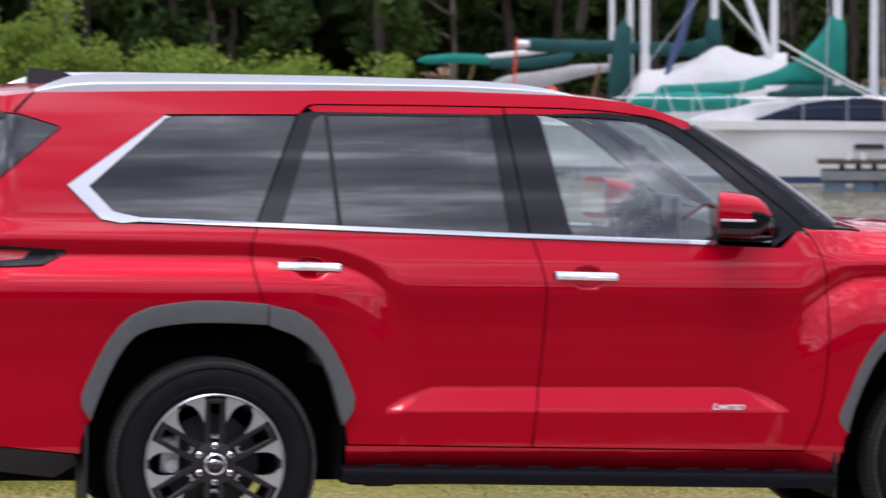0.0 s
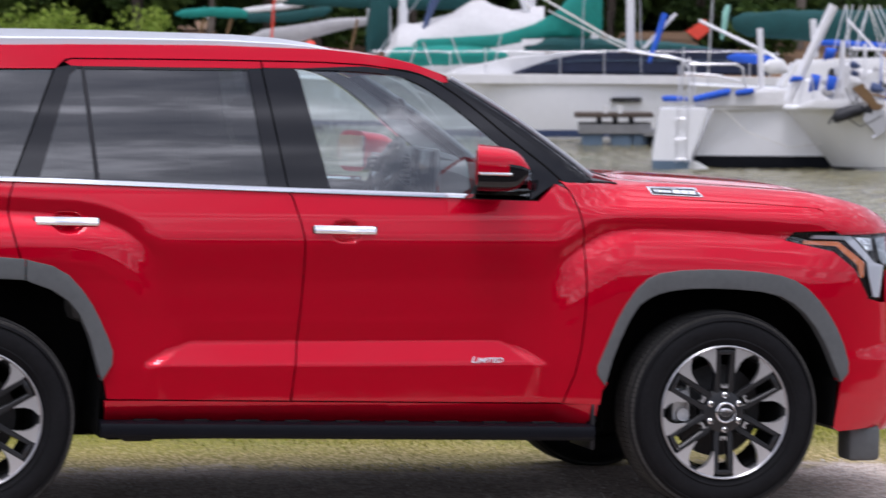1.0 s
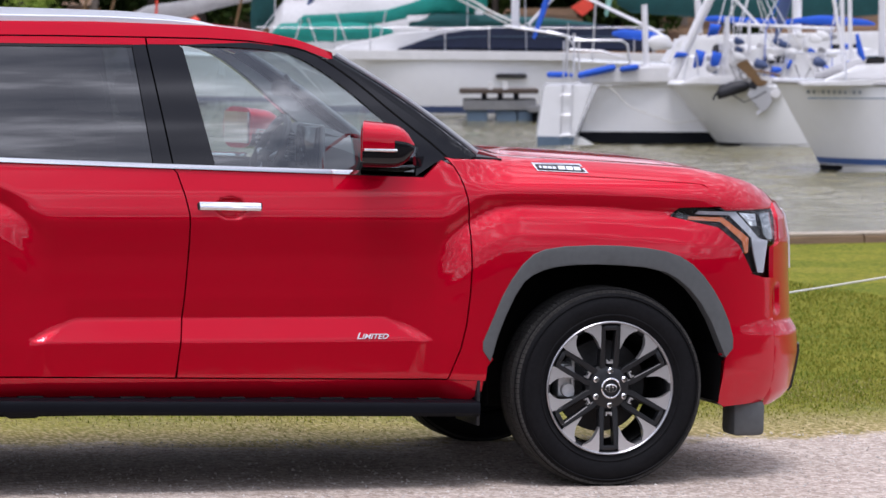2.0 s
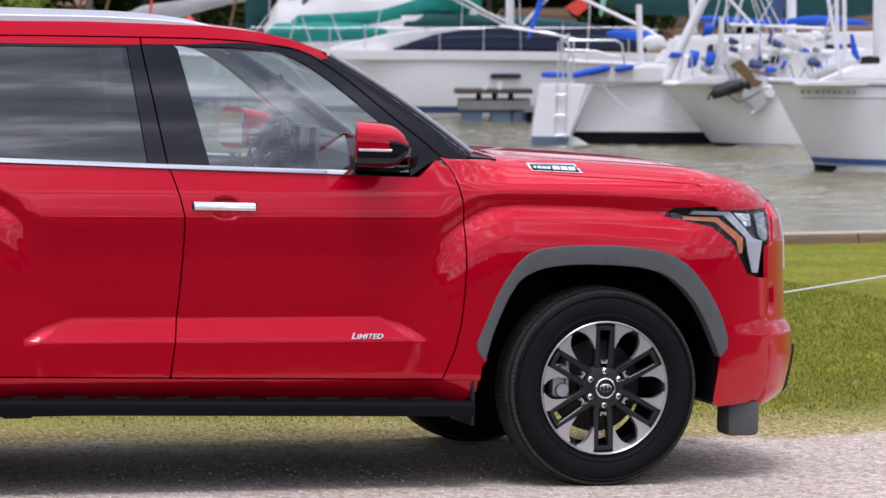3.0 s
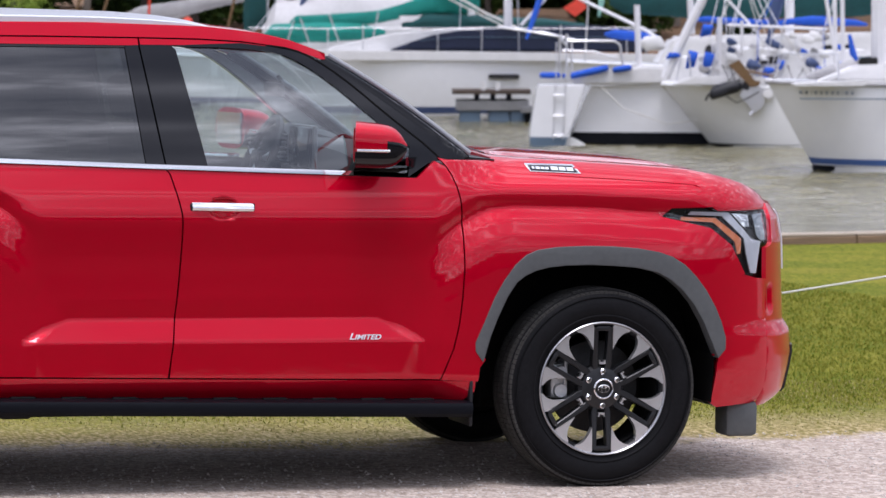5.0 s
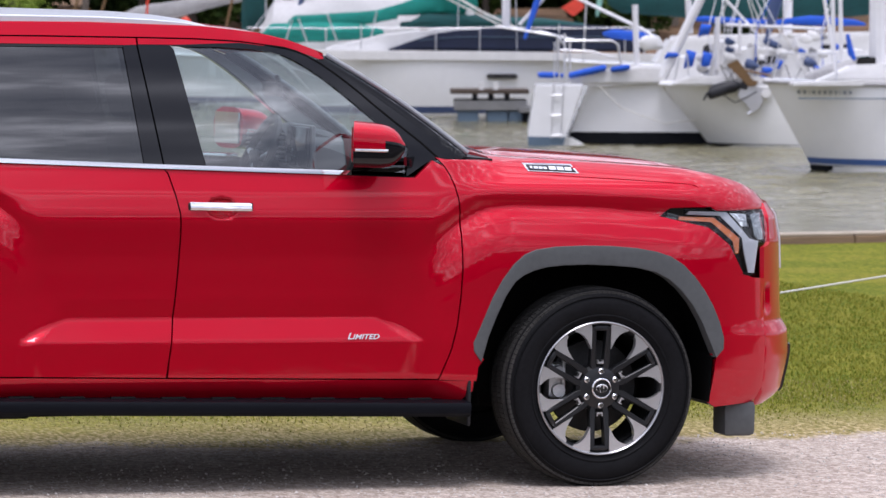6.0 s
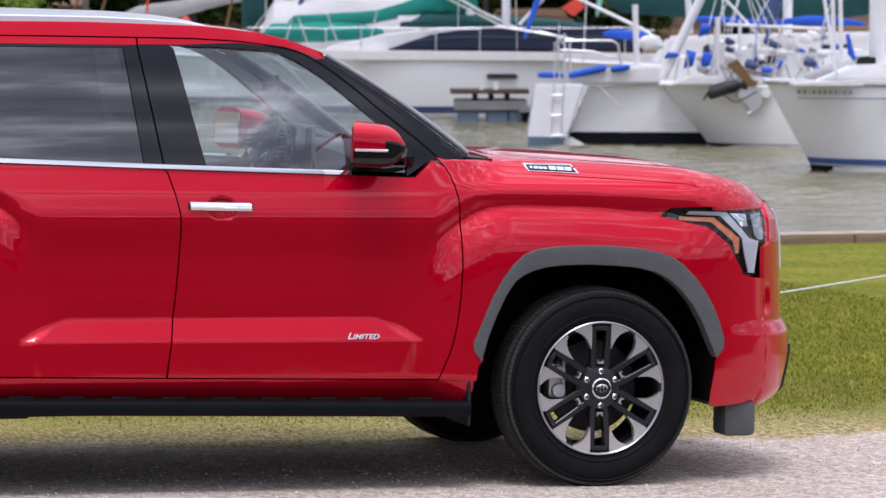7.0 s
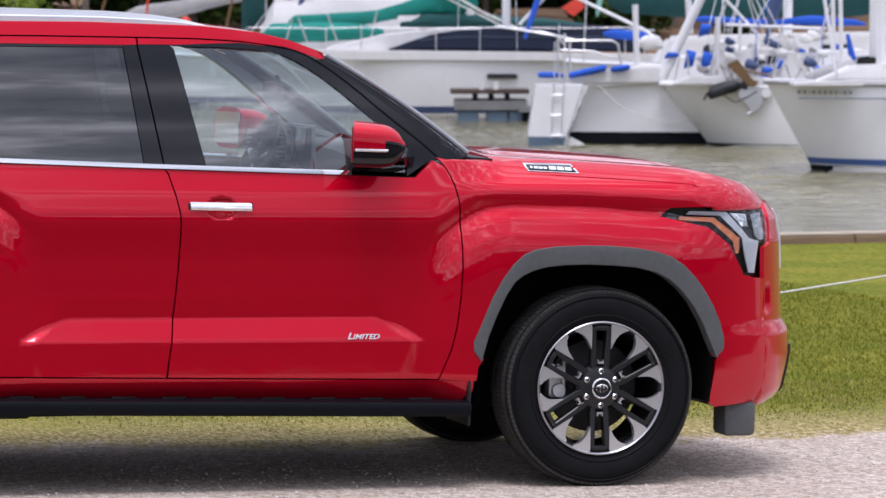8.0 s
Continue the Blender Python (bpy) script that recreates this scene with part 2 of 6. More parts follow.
def haunch(x, z, crease, step):
    tilt = (soft_along(crease, x + 0.03, 0.03) - soft_along(crease, x - 0.03, 0.03)) / 0.06
    return soft_along(step, (soft_along(crease, x, 0.04) - z) / math.hypot(1, tilt), 0.007)


def slot(x, z):
    """Depth of the upright slot at the bumper's corner."""
    return 0.022 * math.exp(-((x - 3.892) / 0.013) ** 2) * smooth01(0.69, 0.73, z) * (1 - smooth01(0.80, 0.83, z))


def half_width(x, z):
    """Half the car's width at a place of its side."""
    k = smooth01(2.36, 2.62, x)
    w = soft_along(SIDE, z, 0.018) * (1 - k) + soft_along(SIDE_FRONT, z, 0.014) * k
    # ledge low on the doors
    rise = min(0.095, max(0.0, z - 0.61))
    a, b = 0.70 + rise * 1.45, 2.305 - rise * 1.6
    soft = 0.034 + 0.3 * max(0.0, 0.60 - z) + 0.6 * max(0.0, z - 0.71)
    ends = smooth01(a - soft, a + soft, x) * (1 - smooth01(b - soft, b + soft, x))
    w += ends * soft_along([(0.40, 0.013), (0.603, 0.023), (0.612, 0.023), (0.705, -0.009), (0.78, 0.0)], z, 0.006)
    # air curtain slot in the bumper
    if x > 3.8:
        w -= slot(x, z)
    # bonnet shoulder
    if x > 2.3:
        top = soft_along(HOOD_EDGE, x, 0.06)
        k = smooth01(2.46, 2.70, x)
        drop = soft_along([(-0.02, 0.19), (0.0, 0.145), (0.012, 0.10), (0.03, 0.07), (0.06, 0.042), (0.10, 0.022), (0.16, 0.0)], max(0.0, top - z), 0.012)
        w -= k * drop * 0.6
    # hollows behind the door handles
    for cx, cz in ((0.375, 1.172), (1.490, 1.143)):
        d = math.hypot((x - cx) / 0.068, (z - cz) / 0.046)
        w -= 0.022 * (1 - smooth01(0.62, 1.0, d))
    # haunches over both wheels
    if x < 0.80:
        w += haunch(x, z, REAR_CREASE, REAR_STEP) * (1 - smooth01(0.58, 0.78, x)) * (1 - smooth01(1.30, 1.33, z))
    if 2.28 < x < 3.82:
        w += haunch(x, z, FRONT_CREASE, FRONT_STEP) * smooth01(2.30, 2.50, x) * (1 - smooth01(3.42, 3.80, x)) * (1 - smooth01(1.30, 1.33, z))
    # the nose and the tail draw in
    if x > 3.35:
        reach = along(REACH, z)
        w *= max(0.0, 1 - min(1, (x - 3.35) / (reach - 3.35)) ** 3.0) ** (1 / 2.4)
    if x < -0.75:
        back = along([(0.4, -1.2), (1.2, -1.18), (1.4, -1.12), (1.9, -0.95)], z)
        w *= max(0.0, 1 - min(1, (x + 0.75) / (back + 0.75)) ** 3.2) ** (1 / 3.0)
    if z > 1.34 and x > 1.6:                    # the cabin narrows to the windscreen
        w -= 0.02 * smooth01(1.6, 2.4, x)
    return w


def glass_width(x, z):
    """Half the width of the cabin's gently bowed glass."""
    d = z - 1.36
    w = 0.898 - 0.245 * d - 0.09 * d * d - 0.02 * smooth01(1.6, 2.4, x)
    if x < -0.75:
        back = along([(0.4, -1.2), (1.2, -1.18), (1.4, -1.12), (1.9, -0.95)], z)
        w *= max(0.0, 1 - min(1, (x + 0.75) / (back + 0.75)) ** 3.2) ** (1 / 3.0)
    return w


def panel(name, outline, mat, parent=None, proud=0.0, depth=0.022, step=0.035, label="", sides=(-1, 1), width=half_width):
    """A body panel over a side-view outline, on both sides of the car, shaded by the true slope of its surface."""
    pts, faces = fill(outline, step)
    flat = [width(x, z) + proud for x, z in pts]
    e = 0.004
    slope = [Vector(((width(x - e, z) - width(x + e, z)) / (2 * e), 1.0, (width(x, z - e) - width(x, z + e)) / (2 * e))).normalized() for x, z in pts]
    turned = []
    for f in faces:
        area = sum(pts[f[k]][0] * pts[f[k - 2]][1] - pts[f[k - 2]][0] * pts[f[k]][1] for k in range(3))
        turned.append(list(f) if area > 0 else list(f)[::-1])
    count = {}
    for f in turned:
        for k in range(len(f)):
            edge = (f[k], f[(k + 1) % len(f)])
            count[edge] = count.get(edge, 0) + 1
    rim = [edge for edge in count if edge[::-1] not in count]
    made = []
    for side in sides:
        verts = [(x, side * w, z) for (x, z), w in zip(pts, flat)]
        back = {}
        for edge in rim:
            for v in edge:
                if v not in back:
                    back[v] = len(verts)
                    x, y, z = verts[v]
                    verts.append((x, y - side * depth, z))
        polys = [f[::-1] if side > 0 else f for f in turned]
        split = len(polys)
        polys = polys + [(a, b, back[b], back[a]) if side > 0 else (b, a, back[a], back[b]) for a, b in rim]
        me = bpy.data.meshes.new(name)
        me.from_pydata(verts, [], polys)
        me.materials.append(mat)
        me.polygons.foreach_set("use_smooth", [True] * len(me.polygons))
        me.update()
        normals = []
        for p in me.polygons:
            for v in p.vertices:
                normals.append(Vector((slope[v].x, side * slope[v].y, slope[v].z)) if p.index < split else p.normal.copy())
        if width in (half_width, glass_width):
            me.normals_split_custom_set(normals)
        ob = new(name, me)
        ob.parent = parent or car
        made.append(tagged(ob, label))
    return made


def shift(pts, dx=0.0, dz=0.0):
    return [(x + dx, z + dz) for x, z in pts]


FLARE_REAR_OUT = smoothed([(-0.494, 0.577), (-0.539, 0.65), (-0.49, 0.77), (-0.411, 0.918), (-0.313, 1.01), (-0.125, 1.044), (0.03, 1.046), (0.186, 1.034), (0.344, 0.998), (0.447, 0.887), (0.516, 0.754), (0.557, 0.642), (0.504, 0.555)], 1)
FLARE_REAR_IN = smoothed([(0.503, 0.557), (0.437, 0.787), (0.345, 0.898), (0.188, 0.953), (0.02, 0.960), (-0.146, 0.958), (-0.301, 0.929), (-0.377, 0.852), (-0.452, 0.698), (-0.493, 0.579)], 1)
FLARE_FRONT_OUT = smoothed([(2.572, 0.521), (2.529, 0.581), (2.565, 0.66), (2.634, 0.822), (2.728, 0.948), (2.824, 0.987), (3.068, 0.996), (3.29, 0.979), (3.415, 0.939), (3.516, 0.841), (3.594, 0.712), (3.635, 0.578), (3.593, 0.528)], 1)
FLARE_FRONT_IN = smoothed([(3.592, 0.530), (3.506, 0.724), (3.404, 0.841), (3.292, 0.898), (3.07, 0.917), (2.874, 0.913), (2.765, 0.886), (2.694, 0.833), (2.612, 0.661), (2.573, 0.523)], 1)


def inset(pts, cx, cz, k):
    return [(cx + (x - cx) * k, cz + (z - cz) * k) for x, z in pts]


ARCH_REAR, ARCH_FRONT = inset(FLARE_REAR_OUT, 0.01, 0.45, 0.955)[1:-1], inset(FLARE_FRONT_OUT, 3.08, 0.43, 0.955)[1:-1]
G = 0.0032                                    # half a shut line
DOOR_REAR = smoothed([(0.345, 1.76), (0.172, 1.352), (0.135, 1.255), (0.150, 1.13), (0.205, 0.965)], 1)          # quarter panel and rear door
DOOR_MID = smoothed([(1.179, 1.822), (1.262, 1.325), (1.318, 1.14), (1.322, 1.05), (1.314, 0.894), (1.298, 0.714), (1.271, 0.478)], 1)
DOOR_FRONT = smoothed([(2.395, 1.348), (2.440, 1.30), (2.475, 1.21), (2.491, 1.096), (2.490, 0.844), (2.463, 0.614), (2.402, 0.452)], 1)
BELT = lambda x: 1.3535 - 0.0325 * (x + 0.19) if x < 1.3 else 1.305 - 0.0272 * (x - 1.3)
SILL = lambda x: 0.488 - 0.0166 * x
DOOR_TOP = [(0.37, 1.80), (0.385, 1.812), (0.412, 1.817), (0.8, 1.819), (1.2, 1.818), (1.425, 1.816), (1.60, 1.808), (1.75, 1.790), (1.86, 1.763), (1.93, 1.738)]
ROOF_EDGE = [(-0.95, 1.80), (-0.85, 1.830), (-0.70, 1.848), (-0.17, 1.861), (0.40, 1.872), (0.97, 1.877), (1.445, 1.867), (1.668, 1.845), (1.80, 1.817), (1.92, 1.776), (1.96, 1.757)]


def cut(pts, x0=-9, x1=9, z0=-9, z1=9):
    return [p for p in pts if x0 <= p[0] <= x1 and z0 <= p[1] <= z1]


# red panels
rear_arch_door = cut(ARCH_REAR, x0=0.215)
rear_arch_quarter = cut(ARCH_REAR, x1=0.195)
quarter = shift(cut(DOOR_REAR, z1=1.345), -G) + rear_arch_quarter[::-1] + [(-0.508, 0.555), (-0.528, 0.50), (-0.53, 0.446), (-0.84, 0.478), (-1.12, 0.49), (-1.16, 0.9), (-1.15, 1.18),
    (-1.10, 1.33), (-0.845, 1.505), (-0.602, 1.706), (-0.606, 1.716), (-0.76, 1.762), (-0.90, 1.772), (-0.91, 1.806), (-0.85, 1.826), (-0.70, 1.845), (-0.17, 1.858), (0.25, 1.866), (0.36, 1.868), (0.36, 1.792),
    (0.345, 1.775), (-0.185, 1.768), (-0.585, 1.487), (-0.452, 1.352), (-0.37, 1.341), (0.155, 1.333)]
panel("quarter_panel", quarter, PAINT, step=0.022)
rear_door = [(0.385, 1.80), (0.40, 1.808)] + shift(cut(DOOR_TOP, 0.41, 1.16), 0, -0.006) + [(1.174, 1.812), (1.176, 1.785), (0.43, 1.785), (0.418, 1.780), (0.40, 1.790)]
panel("door_frame", rear_door[::-1], PAINT)
rear_door_skin = [(0.172 + G, BELT(0.17) - 0.012), (1.262 - G, BELT(1.262) - 0.012)] + shift(cut(DOOR_MID, z1=1.28), -G) + [(1.266, SILL(1.27) + 0.003), (0.53, SILL(0.53) + 0.003), (0.515, 0.56)] + cut(rear_arch_door, z0=0.56)[::-1] + shift(cut(DOOR_REAR, z1=1.33, z0=0.985), G)[::-1]
rear_doors = panel("rear_door", rear_door_skin, PAINT, step=0.012)
front_door_skin = [(1.262 + G, BELT(1.262) - 0.012), (2.30, BELT(2.30) - 0.012), (2.38, 1.335)] + shift(cut(DOOR_FRONT, z1=1.335), -G) + [(2.395, SILL(2.4) + 0.003), (1.276, SILL(1.27) + 0.003)] + shift(cut(DOOR_MID, z0=0.49, z1=1.28), G)[::-1]
front_doors = panel("front_door", front_door_skin, PAINT, step=0.012)
front_frame = [(1.181, 1.812)] + shift(cut(DOOR_TOP, 1.24, 1.62), 0, -0.006) + [(1.72, 1.789), (1.60, 1.792), (1.50, 1.789), (1.184, 1.788)]
panel("door_frame", front_frame[::-1], PAINT)
roof_side = DOOR_TOP + [(1.950, 1.740)] + [(x, z - 0.002) for x, z in cut(ROOF_EDGE, 0.36, 1.95)][::-1] + [(0.36, 1.868), (0.36, 1.792)]
panel("roof_side", roof_side, PAINT)
fender_top = [(x, z - 0.062) for x, z in HOOD_EDGE if 2.7 < x < 3.6]
fender = shift(DOOR_FRONT, G) + [(2.40, SILL(2.4)), (2.555, 0.443), (2.56, 0.50)] + ARCH_FRONT + [(3.615, 0.54), (3.668, 0.70), (3.712, 0.855), (3.742, 0.872), (3.668, 0.992), (3.57, 1.064), (3.355, 1.110), (3.40, 1.145), (3.60, 1.150), (3.605, 1.20)] + fender_top[::-1] + [(2.69, 1.29), (2.65, 1.335), (2.45, 1.340), (2.41, 1.345)]
panel("fender", fender, PAINT, step=0.016)
rocker = [(0.52, SILL(0.52) - 0.003), (2.545, 0.443), (2.545, 0.40), (2.50, 0.36), (2.3, 0.36), (0.53, 0.39)]
panel("rocker_panel", rocker, PAINT)

# wheel arch flares
quarter_flare = cut(FLARE_REAR_OUT, x1=0.185) + [(0.196, 1.033), (0.196, 0.952)] + cut(FLARE_REAR_IN, x1=0.185)
door_flare = [(0.202, 1.032)] + cut(FLARE_REAR_OUT, x0=0.215) + cut(FLARE_REAR_IN, x0=0.215) + [(0.202, 0.951)]
for name, flare in (("rear_wheel_arch", quarter_flare), ("door_wheel_arch", door_flare), ("front_wheel_arch", FLARE_FRONT_OUT + FLARE_FRONT_IN)):
    for ob in panel(name, flare, FLARE, proud=0.0, depth=0.07, step=0.03, label="matt grey plastic wheel arch", width=lambda x, z: 1.004):
        bev = ob.modifiers.new("edge", "BEVEL")
        bev.width, bev.segments, bev.limit_method, bev.angle_limit = 0.026, 3, "ANGLE", radians(50)

# dark shell behind the shut lines, wheel wells, floor
shell = [(-0.9, 0.46), (-0.52, 0.45)] + ARCH_REAR + [(0.53, 0.40), (2.55, 0.37)] + ARCH_FRONT + [(3.62, 0.5), (3.70, 0.86), (3.4, 1.10), (3.4, 1.22), (2.5, 1.28), (2.3, 1.27), (0.2, 1.32), (-0.4, 1.33), (-0.9, 1.33)]
panel("inner_shell", shell, SHELL, proud=-0.03, depth=0.01, step=0.08)
for name, arch in (("wheel_well", ARCH_REAR), ("wheel_well", ARCH_FRONT)):
    for side in (-1, 1):
        bm = bmesh.new()
        a = inset(arch, arch[len(arch) // 2][0], 0.5, 1.03)
        a = [(a[0][0] + 0.01, 0.34)] + a + [(a[-1][0] - 0.01, 0.34)]
        sheet(bm, [[(x, side * w, z) for x, z in a] for w in (0.955, 0.80, 0.55)])
        back = [bm.verts.new((x, side * 0.55, z)) for x, z in a]
        bm.faces.new(back)
        part(name, bm, SHELL, car)
# plain blocks for the underside; the lower ones are added to deepen its shade
for name, *size in (
    ("underbody_tray", -1.1, -0.55, -0.8, 0.8, 0.42, 0.55, 0.03),
    ("floor_pan", 0.5, 2.6, -0.88, 0.88, 0.36, 0.44, 0.02),
    ("floor_pan", 0.55, 2.56, -0.74, 0.74, 0.305, 0.38, 0.02),
    ("underbody_tray", 0.6, 2.5, -0.55, 0.55, 0.275, 0.33, 0.02),
    ("underbody_tray", -0.9, 0.7, -0.30, 0.30, 0.27, 0.45, 0.03),
    ("underbody_tray", 2.4, 3.6, -0.45, 0.45, 0.28, 0.45, 0.03),
    ("underbody_tray", -0.6, 3.75, -0.52, 0.52, 0.40, 0.52, 0.02),
):
    bm = bmesh.new()
    box(bm, *size)
    part(name, bm, SHELL, car)

# greenhouse trim
chrome_belt = [(-0.30, BELT(-0.30) - 0.008)] + [(x, BELT(x) - 0.0085) for x in (0.0, 0.4, 0.8, 1.2, 1.6, 2.03)] + [(x, BELT(x) + 0.0085) for x in (2.03, 1.6, 1.2, 0.8, 0.4, 0.0)] + [(-0.30, BELT(-0.30) + 0.009)]
panel("belt_moulding", chrome_belt, CHROME, proud=0.012, depth=0.02, label="polished chrome belt moulding")
chrome_hook = [(-0.300, BELT(-0.3) - 0.008), (-0.371, 1.343), (-0.450, 1.357), (-0.580, 1.487), (-0.188, 1.763), (-0.170, 1.757), (-0.192, 1.748), (-0.496, 1.484), (-0.405, 1.388), (-0.345, 1.374), (-0.300, BELT(-0.3) + 0.009)]
panel("window_surround", chrome_hook, SATIN, proud=0.010, depth=0.02, label="bright satin chrome window surround")
panel("quarter_glass", [(-0.178, 1.760), (-0.494, 1.483), (-0.404, 1.385), (-0.340, 1.370), (0.160, BELT(0.16) + 0.006), (0.333, 1.768)], TINT, proud=-0.004, depth=0.005, label="dark tinted quarter window", width=glass_width)
panel("rear_side_glass", [(-0.845, 1.512), (-0.604, 1.710), (-0.76, 1.757), (-0.90, 1.767), (-0.98, 1.60), (-1.0, 1.50)], TINT, proud=-0.004, depth=0.005, label="dark tinted tail window", width=glass_width)
panel("corner_pillar", [(0.167, BELT(0.18) + 0.006), (0.264, BELT(0.26) + 0.006), (0.402, 1.752), (0.432, 1.776), (0.455, 1.779), (0.43, 1.785), (0.40, 1.787), (0.352, 1.778), (0.340, 1.766)], BLACK_GLOSS, depth=0.02, width=glass_width)
panel("fixed_glass", [(0.266, BELT(0.26) + 0.006), (0.402, 1.750), (0.432, 1.773), (0.449, 1.775), (0.488, BELT(0.49) + 0.006)], TINT, proud=-0.006, depth=0.005, width=glass_width)
panel("window_divider", [(0.449, 1.778), (0.462, 1.778), (0.504, BELT(0.5) + 0.006), (0.488, BELT(0.49) + 0.006)], BLACK, proud=0.002, depth=0.03, width=glass_width)
panel("rear_door_glass", [(0.462, 1.776), (1.118, 1.782), (1.182, BELT(1.18) + 0.006), (0.504, BELT(0.5) + 0.006)], TINT, proud=-0.008, depth=0.005, label="dark tinted rear door window", width=glass_width)
panel("window_seal", [(0.432, 1.786), (1.168, 1.787), (1.168, 1.776), (0.445, 1.774)], BLACK, proud=-0.002, depth=0.02, width=glass_width)
panel("door_pillar", [(1.120, 1.784), (1.174, 1.787), (1.2595, BELT(1.25) + 0.006), (1.184, BELT(1.18) + 0.006)], BLACK_GLOSS, depth=0.03, width=glass_width)
panel("door_pillar", [(1.181, 1.787), (1.310, 1.787), (1.328, 1.770), (1.436, BELT(1.43) + 0.006), (1.2665, BELT(1.27) + 0.006)], BLACK_GLOSS, depth=0.03, width=glass_width)
front_edge = smoothed([(1.50, 1.778), (1.70, 1.768), (1.80, 1.742), (1.90, 1.686), (2.012, 1.604), (2.132, 1.503), (2.285, 1.385)], 1)
panel("front_door_glass", [(1.325, 1.776)] + front_edge + [(2.270, BELT(2.27) + 0.006), (1.436, BELT(1.43) + 0.006)], CLEAR, proud=-0.010, depth=0.004, label="clear front door window", width=glass_width)
windscreen_edge = [(1.60, 1.8), (1.72, 1.787), (1.80, 1.774)] + smoothed([(1.86, 1.757), (1.94, 1.728), (2.10, 1.630), (2.32, 1.477), (2.51, 1.345)], 1)
panel("windscreen_pillar", shift(front_edge, 0.002, 0.003) + [(2.272, BELT(2.27) - 0.01), (2.36, 1.325), (2.42, 1.338)] + windscreen_edge[::-1] + [(1.33, 1.788), (1.33, 1.781)], BLACK_GLOSS, depth=0.05, width=glass_width)


panel("pillar_joint", shift(front_edge[2:], 0.052, 0.020) + [(2.405, 1.345), (2.412, 1.349)] + shift(front_edge[2:], 0.058, 0.025)[::-1], SHELL, proud=0.0015, depth=0.004, width=glass_width)
panel("pillar_trim", shift(front_edge[3:], 0.010, 0.004) + [(2.40, 1.345)] + shift(windscreen_edge[:2:-1], -0.012, -0.006), TRIM, proud=-0.062, depth=0.006, label="grey windscreen pillar trim")
panel("roof_core", [(0.30, 1.86), (1.20, 1.86), (1.60, 1.83), (1.88, 1.775), (1.88, 1.755), (1.60, 1.785), (1.2, 1.795), (0.30, 1.79)], SHELL, proud=-0.025, depth=0.02)
panel("pillar_core", [(1.10, 1.825), (1.30, 1.825), (1.43, 1.30), (1.18, 1.30)], SHELL, proud=-0.032, depth=0.02)
panel("pillar_core", [(0.30, 1.79), (0.42, 1.79), (0.27, 1.32), (0.13, 1.32)], SHELL, proud=-0.032, depth=0.02)
for side in (-1, 1):
    bm = bmesh.new()          # finisher between the pillar and the windscreen
    rows = []
    for i in range(15):
        k = i / 14
        x, z = 1.93 + 0.585 * k, 1.735 - 0.392 * k + 0.018 * math.sin(math.pi * k)
        rows.append([(x - 0.012, side * (half_width(x, z) - 0.004), z - 0.012), (x + 0.012, side * (half_width(x, z) - 0.010), z + 0.012), (x + 0.035, side * (0.76 + 0.075 * k), z + 0.018)])
    sheet(bm, rows)
    part("screen_finisher", thicken(bm, 0.012), BLACK_GLOSS, car)
    # grey strip in place of the sky's reflection along the glass edge
    bm = bmesh.new()
    pipe(bm, [Vector(r[2]) + Vector((0.002, 0, 0.002)) for r in rows], 0.011, 8)
    part("screen_edge_glint", bm, EDGE_GLINT, car, "grey strip painted as the sky's reflection on the windscreen edge")


def roof_z(x):
    return soft_along(ROOF_EDGE, x, 0.05)


bm = bmesh.new()
rows = []
for i in range(60):
    x = -0.95 + 2.90 * i / 59
    z = roof_z(x)
    w = half_width(x, z) - 0.001
    rows.append([(x + 0.06 * smooth01(1.3, 2.0, x) * (1 - v * v), w * v, z + 0.030 * (1 - v * v) * (1 - 0.75 * smooth01(1.2, 2.0, x)) - (0 if abs(v) < 0.99 else 0.004)) for v in (k / 12 for k in range(-12, 13))])
sheet(bm, rows)
part("roof", thicken(bm, 0.02), PAINT, car)
bm = bmesh.new()
rows = []
for i in range(21):
    k = i / 20
    x, z = 1.945 + (2.52 - 1.945) * k, 1.757 + (1.352 - 1.757) * k + 0.02 * math.sin(math.pi * k)
    w = 0.775 + 0.075 * k
    rows.append([(x + (0.06 + 0.13 * k) * (1 - v * v), w * v, z + 0.005 * (1 - v * v)) for v in (j / 10 for j in range(-10, 11))])
sheet(bm, rows)
screen = part("windscreen", thicken(bm, 0.005, (-0.6, 0, -0.8)), SCREEN, car, "clear raked windscreen")
screen.visible_shadow = False
bm = bmesh.new()          # cowl under the windscreen, with wiper arms
sheet(bm, [[(x + dx * (1 - v * v), 0.83 * v, z) for v in (j / 8 for j in range(-8, 9))] for x, dx, z in ((2.49, 0.20, 1.352), (2.56, 0.17, 1.347), (2.66, 0.10, 1.340))])
part("cowl", thicken(bm, 0.03), BLACK, car)
for y0, y1 in ((-0.55, 0.05), (0.1, 0.65)):
    bm = bmesh.new()
    pipe(bm, [(2.70, y0, 1.352), (2.70, (y0 + y1) / 2, 1.368), (2.69, y1, 1.372)], 0.009, 6)
    part("wiper", bm, BLACK, car)

